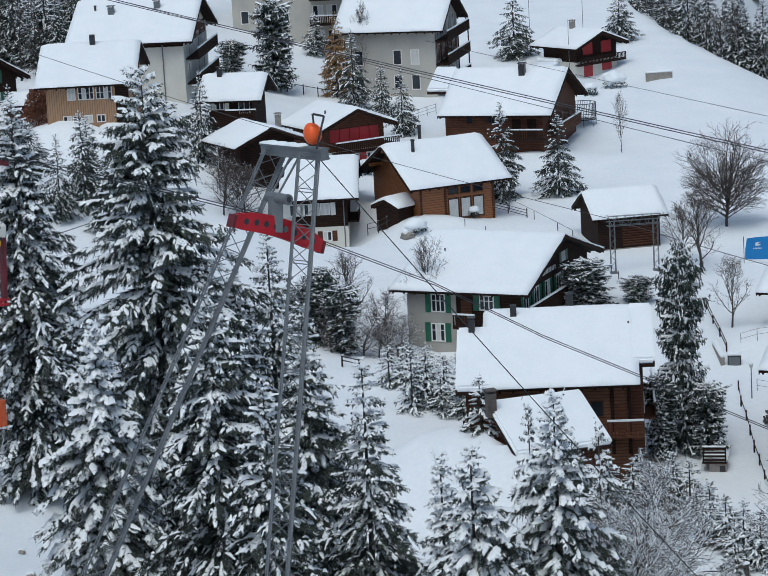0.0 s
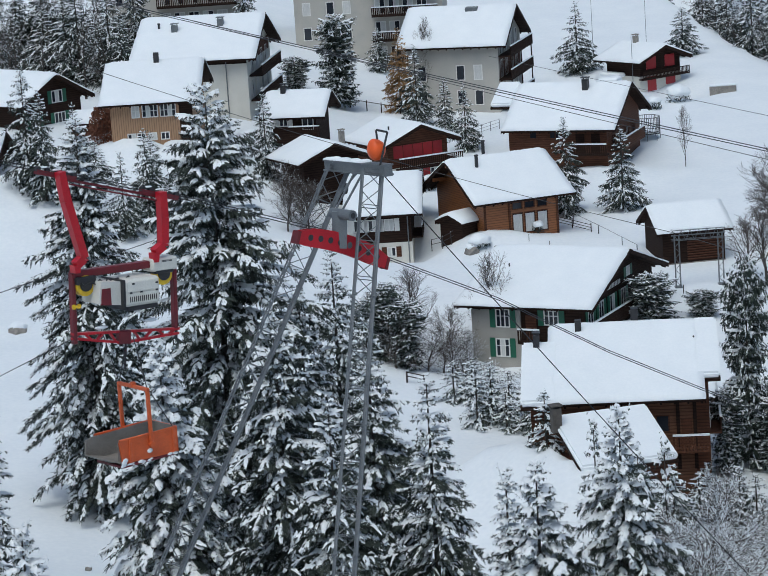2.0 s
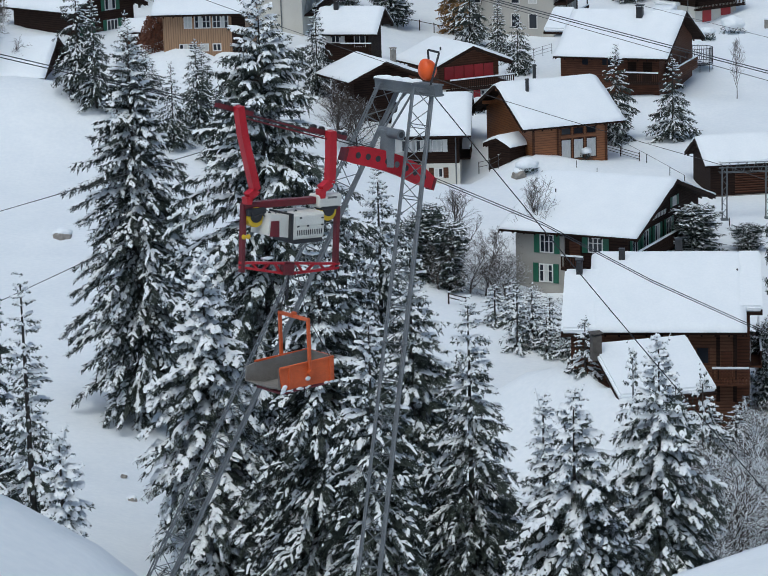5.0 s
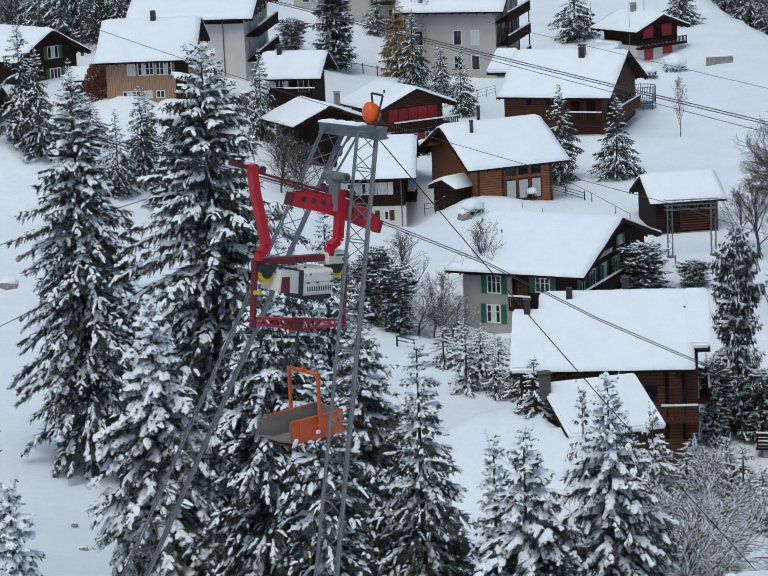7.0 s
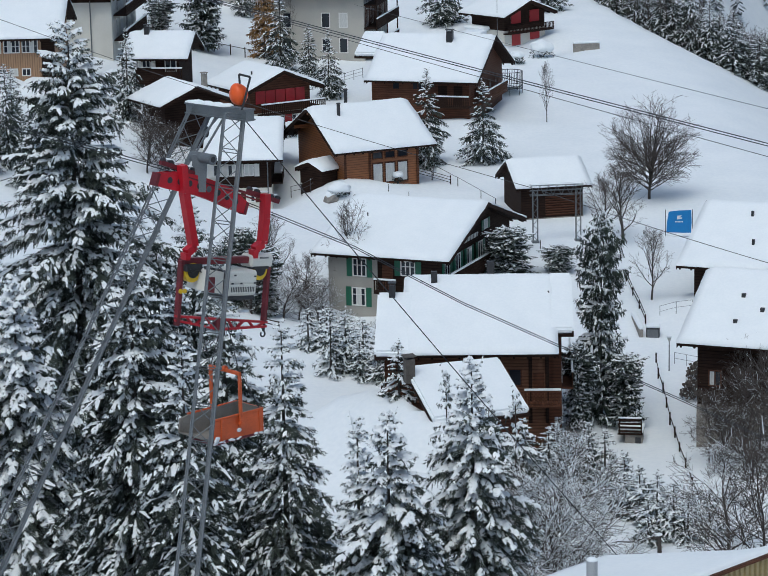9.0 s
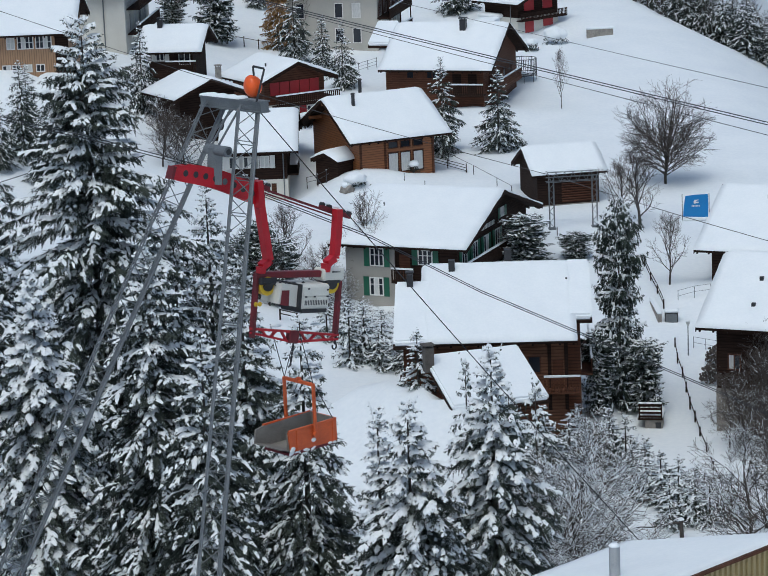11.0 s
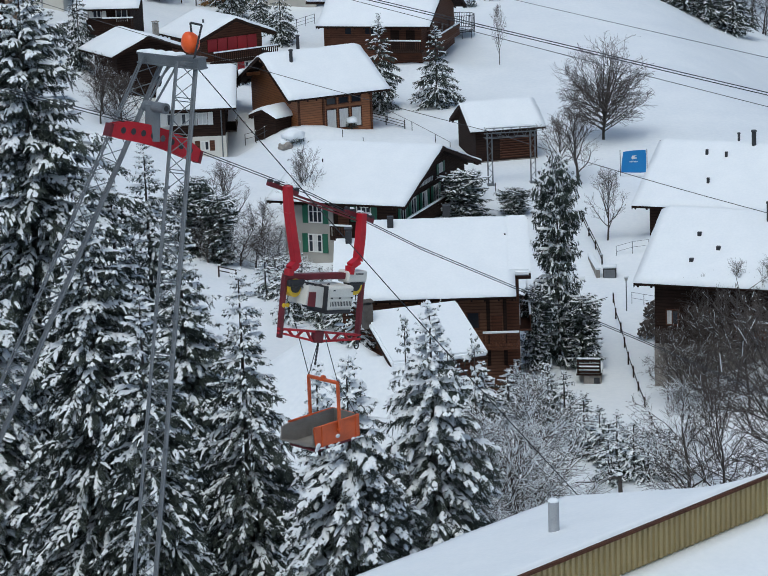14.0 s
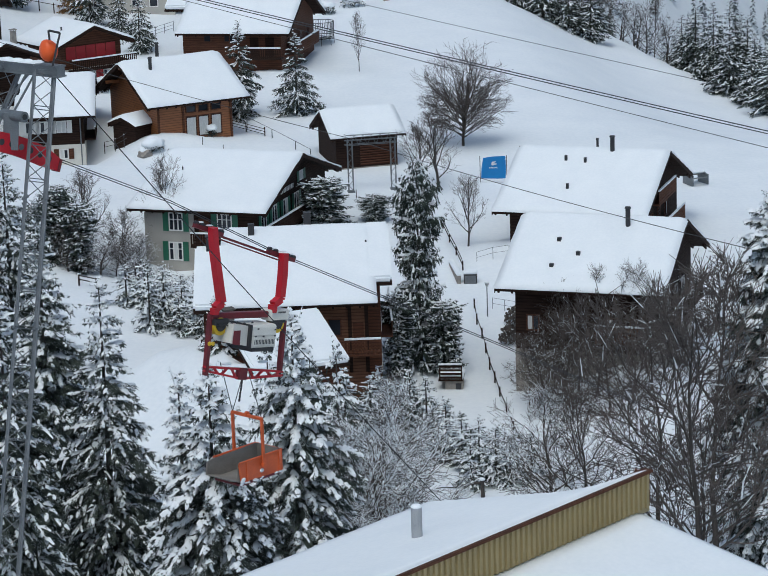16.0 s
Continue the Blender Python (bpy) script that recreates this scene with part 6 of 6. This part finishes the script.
post_row("railing", "dark curved railing beside the white house", [(-1.2, 241.0), (-0.2, 239.4), (0.6, 238.2), (1.0, 239.6)], 1.0, 0.04, DARK_METAL, (0.95, 0.5))
post_row("snow_stake", "lone dark stake in the snow field", [(21.6, 241.5)], 1.0, 0.05)


def street_lamp(x, y):
    ob = tagged(empty("street_lamp", x, y, ground(x, y)), "slender grey street lamp beside the path", "street lamp")
    bm = bmesh.new()
    bar(bm, (0, 0, -0.3), (0, 0, 2.2), 0.1, 0.07, 8)
    part("pole", bm, STEEL, ob)
    bm = bmesh.new()
    bar(bm, (0, 0, 2.2), (0, 0, 2.5), 0.16, 0.34, 10)
    head = part("lantern", bm, CURTAIN, ob)
    bm = bmesh.new()
    bmesh.ops.create_icosphere(bm, subdivisions=2, radius=0.2, matrix=Matrix.Translation((0, 0, 2.53)) @ Matrix.Diagonal((1, 1, 0.5, 1)))
    part("snow_cap", bm, ROOF_SNOW, head, smooth=True)


street_lamp(26.2, 187.1)


def utility_box(x, y, turn):
    ob = tagged(empty("utility_box", x, y, ground(x, y), turn), "dark utility cabinet with a snow cap beside the path", "cabinet")
    part("body", boxed(-0.5, 0.5, -0.3, 0.3, -0.2, 0.85, 0.03), DARK_METAL, ob)
    part("door", boxed(-0.42, 0.42, -0.33, -0.3, 0.05, 0.75, 0.01), STEEL, ob)
    part("snow_cap", boxed(-0.56, 0.56, -0.36, 0.36, 0.85, 1.12, 0.1), ROOF_SNOW, ob)
    ob = tagged(empty("retaining_wall", x - 0.9, y + 2.2, ground(x, y), turn + 100), "low dark retaining wall beside the path", "wall")
    part("stones", boxed(-2.4, 2.4, -0.15, 0.15, -0.4, 0.75, 0.03), STONE, ob)
    part("snow_cap", boxed(-2.45, 2.45, -0.2, 0.2, 0.75, 1.0, 0.08), ROOF_SNOW, ob)


utility_box(26.0, 194.5, -10)


def slatted_deck(x, y, turn):
    ob = tagged(empty("slatted_deck", x, y, ground(x, y), turn), "small snowy timber deck with plank railing on a stone pier", "deck")
    part("pier", boxed(-0.1, 1.1, -0.5, 0.6, -1.2, 0.5, 0.04), STONE, ob)
    part("opening", boxed(0.62, 1.0, -0.52, -0.503, -1.1, 0.3), DARK_METAL, ob)
    part("floor", boxed(-0.55, 1.12, -0.7, 1.4, 0.5, 0.62), DARK_WOOD, ob)
    for k in range(4):
        part("plank", boxed(-0.5, 1.1, -0.75, -0.7, 0.7 + 0.26 * k, 0.84 + 0.26 * k), DARK_WOOD, ob)
    for s in (-0.48, 1.0):
        part("post", boxed(s, s + 0.09, -0.7, -0.62, 0.5, 1.66), DARK_WOOD, ob)
    part("snow", boxed(-0.6, 1.15, -0.66, 1.45, 0.62, 0.8, 0.06), ROOF_SNOW, ob)
    part("rail_snow", boxed(-0.52, 1.1, -0.8, -0.62, 1.66, 1.76, 0.04), ROOF_SNOW, ob)


slatted_deck(21.3, 172.6, -12)


def tarp_panel(x, y, turn):
    """A trampoline-sized blue banner leaning beside the path, with a plain white emblem."""
    ob = tagged(empty("blue_banner", x, y, ground(x, y), turn), "bright blue banner panel with a white emblem in snow", "banner")
    bm = bmesh.new()
    outline = [(-1.05, 0.35), (1.05, 0.25), (1.1, 1.2), (1.06, 2.25), (0.0, 2.22), (-0.85, 2.12), (-1.0, 1.2)]
    prism(bm, outline, -0.04, 0.04)
    panel = part("panel", bm, BLUE_TARP, ob)
    bm = bmesh.new()
    prism(bm, [(-0.12, 1.45), (0.28, 1.52), (0.3, 1.62), (0.02, 1.62), (0.3, 1.8), (-0.1, 1.78), (-0.16, 1.6)], -0.048, -0.042)
    part("emblem", bm, WHITE_PAINT, panel)
    for k in range(6):
        part("lettering_bar", boxed(-0.32 + 0.12 * k, -0.24 + 0.12 * k, -0.048, -0.042, 1.2, 1.31), WHITE_PAINT, panel)
    part("base_bar", boxed(-1.1, 1.1, -0.12, 0.12, 0.0, 0.28, 0.05), ROOF_SNOW, ob)
    for s in (-1.12, 1.16):
        bm = bmesh.new()
        bar(bm, (s, 0, -0.3), (s, 0, 2.3), 0.06, 0.06, 8)
        part("pole", bm, DARK_METAL, ob)


tarp_panel(31.9, 222.2, -6)


def gantry():
    """A small lattice gantry at which a cable ends, in front of the hay barn."""
    ob = tagged(empty("cable_gantry", 21.4, 221.6, ground(21.4, 221.6), 4), "grey lattice steel gantry in front of the barn", "gantry")
    for s in (-1.85, 1.85):
        leg = part("leg", boxed(s - 0.3, s + 0.3, -0.3, 0.3, -0.3, 0.08), STEEL, ob)
        for a in (-0.2, 0.2):
            for b in (-0.2, 0.2):
                round_bar("chord", (s + a, b, 0), (s + a, b, 4.4), 0.03, leg, STEEL, 5)
        for k in range(9):
            z = 0.1 + 0.48 * k
            d = 0.2 if k % 2 else -0.2
            round_bar("brace", (s - d, -0.2, z), (s + d, -0.2, z + 0.46), 0.018, leg, STEEL, 4)
            round_bar("brace", (s - 0.2, -d, z), (s - 0.2, d, z + 0.46), 0.018, leg, STEEL, 4)
    beam = part("beam", boxed(-2.3, 2.3, -0.05, 0.05, 4.4, 4.48), STEEL, ob)
    for z in (4.05, 4.9):
        for b in (-0.25, 0.25):
            round_bar("chord", (-2.3, b, z), (2.3, b, z), 0.03, beam, STEEL, 5)
    for k in range(12):
        x = -2.2 + 0.37 * k
        d = 0.42 if k % 2 else -0.42
        round_bar("brace", (x, -0.25, 4.47 - d), (x + 0.36, -0.25, 4.47 + d), 0.02, beam, STEEL, 4)
        round_bar("brace", (x, -0.25, 4.9), (x + 0.3, 0.25, 4.9), 0.018, beam, STEEL, 4)
    part("snow_cap", boxed(-2.2, 2.2, -0.2, 0.2, 4.92, 5.02, 0.04), ROOF_SNOW, ob)


gantry()


def lump(bm, x, y, z, r, flat, seed, sub=3):
    m = bmesh.ops.create_icosphere(bm, subdivisions=sub, radius=1.0)
    for v in m["verts"]:
        n = noise.noise(Vector((v.co.x * 1.6 + seed, v.co.y * 1.6, v.co.z * 1.6))) * 0.3 + noise.noise(Vector((v.co.x * 4 + seed, v.co.y * 4, v.co.z * 4))) * 0.1
        v.co = Vector((x + v.co.x * r * (1 + n), y + v.co.y * r * (1 + n), z + v.co.z * r * flat * (1 + n)))


def leafy(bm, x, y, z, r, h, count, size, rng):
    """Loose leaves and tips, scattered through a rounded bush."""
    for _ in range(count):
        t, u = rng.uniform(0, 6.28), rng.uniform(0, 1)
        rr = r * math.sqrt(rng.uniform(0.2, 1)) * math.sqrt(max(0.05, 1 - u * u * 0.85))
        c = Vector((x + rr * math.cos(t), y + rr * math.sin(t), z + h * u))
        a = Vector((rng.uniform(-1, 1), rng.uniform(-1, 1), rng.uniform(-0.3, 1))).normalized() * size * rng.uniform(0.6, 1.4)
        b = a.orthogonal().normalized() * size * 0.5
        bm.faces.new([bm.verts.new(p) for p in (c, c + a * 0.5 + b, c + a, c + a * 0.5 - b)])


RUST_LEAF = mat("rust_leaves", (0.2, 0.075, 0.04), 0.8, (0.09, 0.035, 0.022), 3.0)


def bush(name, label, x, y, r, h, leaf, snow=True, seed=0, count=420, size=0.16):
    rng = random.Random(seed)
    ob = tagged(empty(name, x, y, ground(x, y)), label, "bush")
    bm = bmesh.new()
    leafy(bm, 0, 0, 0, r, h, count, size, rng)
    part("foliage", bm, leaf, ob)
    bm = bmesh.new()
    for k in range(9):
        t = k * 0.7
        bar(bm, (0, 0, -0.1), (r * 0.6 * math.cos(t), r * 0.6 * math.sin(t), h * 0.8), 0.05, 0.02, 5)
    part("stems", bm, BARK, ob)
    if snow:
        bm = bmesh.new()
        lump(bm, 0, 0, h * 0.95, r * 0.88, 0.55, seed)
        part("snow_cap", bm, ROOF_SNOW, ob, smooth=True)
    return ob


bush("rounded_bush", "round evergreen bush under a dome of snow", 26.9, 294.9, 1.5, 1.3, PINE_NEEDLES, True, 1)
bush("rounded_bush", "small evergreen bush capped with snow", 23.9, 291.7, 0.9, 1.1, PINE_NEEDLES, True, 2)
bush("rounded_bush", "small snow-capped shrub beside the glazed chalet", 8.6, 239.9, 0.6, 0.9, PINE_NEEDLES, True, 3, 220, 0.12)
bush("rounded_bush", "low evergreen shrub on a snowy rock", 3.1, 234.6, 1.1, 0.7, PINE_NEEDLES, True, 4)
bush("beech_hedge", "rust-brown beech hedge holding its autumn leaves", -33.0, 261.0, 1.6, 3.6, RUST_LEAF, False, 5, 2200, 0.2)
bush("beech_hedge", "rust-brown hedge beside the wooden house", -31.0, 262.0, 1.2, 2.0, RUST_LEAF, False, 6, 800, 0.2)
bush("rounded_bush", "dark shrub below the red chalet", -1.2, 258.5, 0.8, 1.2, PINE_NEEDLES, True, 7, 260, 0.14)
for k, (x, y) in enumerate(((27.9, 185.0), (28.8, 184.2), (26.9, 181.0))):
    bush("dry_shrub", "dry brown shrub standing in the snow", x, y, 0.8, 1.2, TWIG, False, 20 + k, 260, 0.22)


def rock(label, x, y, r, seed):
    ob = tagged(empty("boulder", x, y, ground(x, y)), label, "rock")
    bm = bmesh.new()
    lump(bm, 0, 0, 0, r, 0.7, seed)
    part("stone", bm, STONE, ob)
    bm = bmesh.new()
    lump(bm, 0, r * 0.2, r * 0.45, r * 0.92, 0.5, seed + 3)
    part("snow_cap", bm, ROOF_SNOW, ob, smooth=True)


rock("dark boulder poking out of the snow slope", -32.8, 197.2, 0.75, 1)
rock("small dark rock in the snowy gully", -20.4, 141.0, 0.3, 2)
rock("small dark rock in the snowy gully", -21.5, 146.0, 0.22, 3)
rock("dark stone on a snowy bank", 20.4, 167.6, 0.35, 4)
rock("dark stone on a snowy bank", 19.6, 169.2, 0.3, 5)
rock("snow-covered rock beside the garden", 2.4, 234.2, 0.7, 6)


def trampoline(x, y):
    ob = tagged(empty("trampoline", x, y, ground(x, y)), "round garden trampoline with a dark safety net", "trampoline")
    r = 1.45
    for k in range(8):
        t = 2 * math.pi * k / 8
        bm = bmesh.new()
        bar(bm, (r * math.cos(t), r * math.sin(t), -0.2), (r * math.cos(t), r * math.sin(t), 2.5), 0.06, 0.06, 6)
        part("pole", bm, DARK_METAL, ob)
    bm = bmesh.new()
    bmesh.ops.create_cone(bm, cap_ends=True, segments=24, radius1=r, radius2=r, depth=0.08, matrix=Matrix.Translation((0, 0, 0.75)))
    part("mat", bm, DARK_METAL, ob)
    for z in (0.95, 2.45):
        bm = bmesh.new()
        for k in range(24):
            a, b = 2 * math.pi * k / 24, 2 * math.pi * (k + 1) / 24
            bar(bm, (r * math.cos(a), r * math.sin(a), z), (r * math.cos(b), r * math.sin(b), z), 0.06)
        part("ring", bm, DARK_METAL, ob)
    bm = bmesh.new()
    for k in range(48):
        a = 2 * math.pi * k / 48
        bar(bm, (r * math.cos(a), r * math.sin(a), 0.9), (r * math.cos(a), r * math.sin(a), 2.4), 0.03)
    part("net", bm, DARK_METAL, ob)
    bm = bmesh.new()
    lump(bm, 0, 0, 0.85, r * 0.9, 0.15, 4)
    part("snow", bm, ROOF_SNOW, ob, smooth=True)


trampoline(21.8, 277.2)

ob = tagged(empty("stone_wall", 32.4, 299.5, ground(32.4, 299.5), 3), "short grey stone wall in the snow field", "wall")
part("stones", boxed(-1.5, 1.5, -0.25, 0.25, -0.4, 0.75, 0.05), STONE, ob)
part("snow_cap", boxed(-1.55, 1.55, -0.3, 0.3, 0.75, 1.0, 0.09), ROOF_SNOW, ob)

ob = tagged(empty("picnic_bench", 49.0, 219.6, ground(49.0, 219.6), 20), "grey picnic bench half buried in snow", "bench")
part("top", boxed(-0.8, 0.8, -0.35, 0.35, 0.7, 0.76), STEEL, ob)
for s in (-0.75, 0.75):
    for a in (-0.7, 0.7):
        part("seat", boxed(-0.8, 0.8, a - 0.12, a + 0.12, 0.42, 0.47), STEEL, ob) if s < 0 else None
    part("leg", boxed(s - 0.05, s + 0.05, -0.8, 0.8, -0.2, 0.7), STEEL, ob)
part("snow_cap", boxed(-0.8, 0.8, -0.36, 0.36, 0.76, 0.95, 0.07), ROOF_SNOW, ob)


def flagpole(x, y):
    ob = tagged(empty("flagpole", x, y, ground(x, y)), "short pole with a faded red furled flag", "flag")
    bm = bmesh.new()
    bar(bm, (0, 0, -0.3), (0, 0, 2.6), 0.07, 0.05, 8)
    part("pole", bm, WHITE_PAINT, ob)
    bm = bmesh.new()
    for k in range(6):
        bar(bm, (0.08 + 0.05 * math.sin(k), -0.04, 2.4 - 0.27 * k), (0.12 + 0.05 * math.sin(k + 1), -0.05, 2.1 - 0.27 * k), 0.16 + 0.03 * (k % 2), 0.18, 7)
    part("cloth", bm, FLAG_RED, ob)


flagpole(13.6, 166.6)


def mast(name, label, x, y, tall, r=0.04):
    ob = tagged(empty(name, x, y, ground(x, y)), label, "pole")
    bm = bmesh.new()
    bar(bm, (0, 0, -0.4), (0, 0, tall), 2 * r, r, 8)
    part("shaft", bm, STEEL, ob)


mast("antenna_mast", "thin grey antenna mast beside the red-shuttered chalet", 22.7, 304.5, 6.5)
mast("antenna_mast", "thin grey mast on the snow field", 19.0, 316.0, 9.0)
mast("antenna_mast", "thin grey mast on the snow field", 25.5, 318.0, 9.0)

# a tin-roofed shed below the light timber house
ob, lx, ly, e = house("low shed with a rounded snowy roof below the wooden house", -23.6, 251.0, 62.7, -20.0, 5.0, 3.4, 1.3, DARK_WOOD, base=58.5, over=0.4, gable=0.4, name="low_shed", cat="shed")
pipe(ob, 0.6, -1.5, e + 1.2, 0.09, 0.3)


def dead_wood(x, y, turn, seed):
    """A fallen stem on a stump, with bare crooked branches."""
    rng = random.Random(seed)
    ob = tagged(empty("dead_branch", x, y, ground(x, y), turn), "crooked dead branch with snow on a stump", "branch")
    bm = bmesh.new()
    bar(bm, (0.5, 0, -0.3), (0.45, 0, 1.1), 0.28, 0.22, 8)
    part("stump", bm, BARK, ob)
    bm = bmesh.new()
    p = Vector((0.5, 0, 0.9))
    for k in range(7):
        q = p + Vector((-0.42, rng.uniform(-0.1, 0.1), rng.uniform(-0.16, 0.1)))
        bar(bm, p, q, 0.15 - 0.016 * k, 0.14 - 0.016 * k, 6)
        if k % 2:
            bar(bm, q, q + Vector((-0.3, 0.1, rng.choice((-0.35, 0.4)))), 0.06, 0.02, 5)
        p = q
    part("limb", bm, BARK, ob)
    bm = bmesh.new()
    lump(bm, 0.45, 0, 1.15, 0.2, 0.5, seed, 2)
    part("snow_cap", bm, ROOF_SNOW, ob, smooth=True)


dead_wood(19.9, 149.4, 0, 1)
dead_wood(20.1, 155.0, 15, 2)


motions()
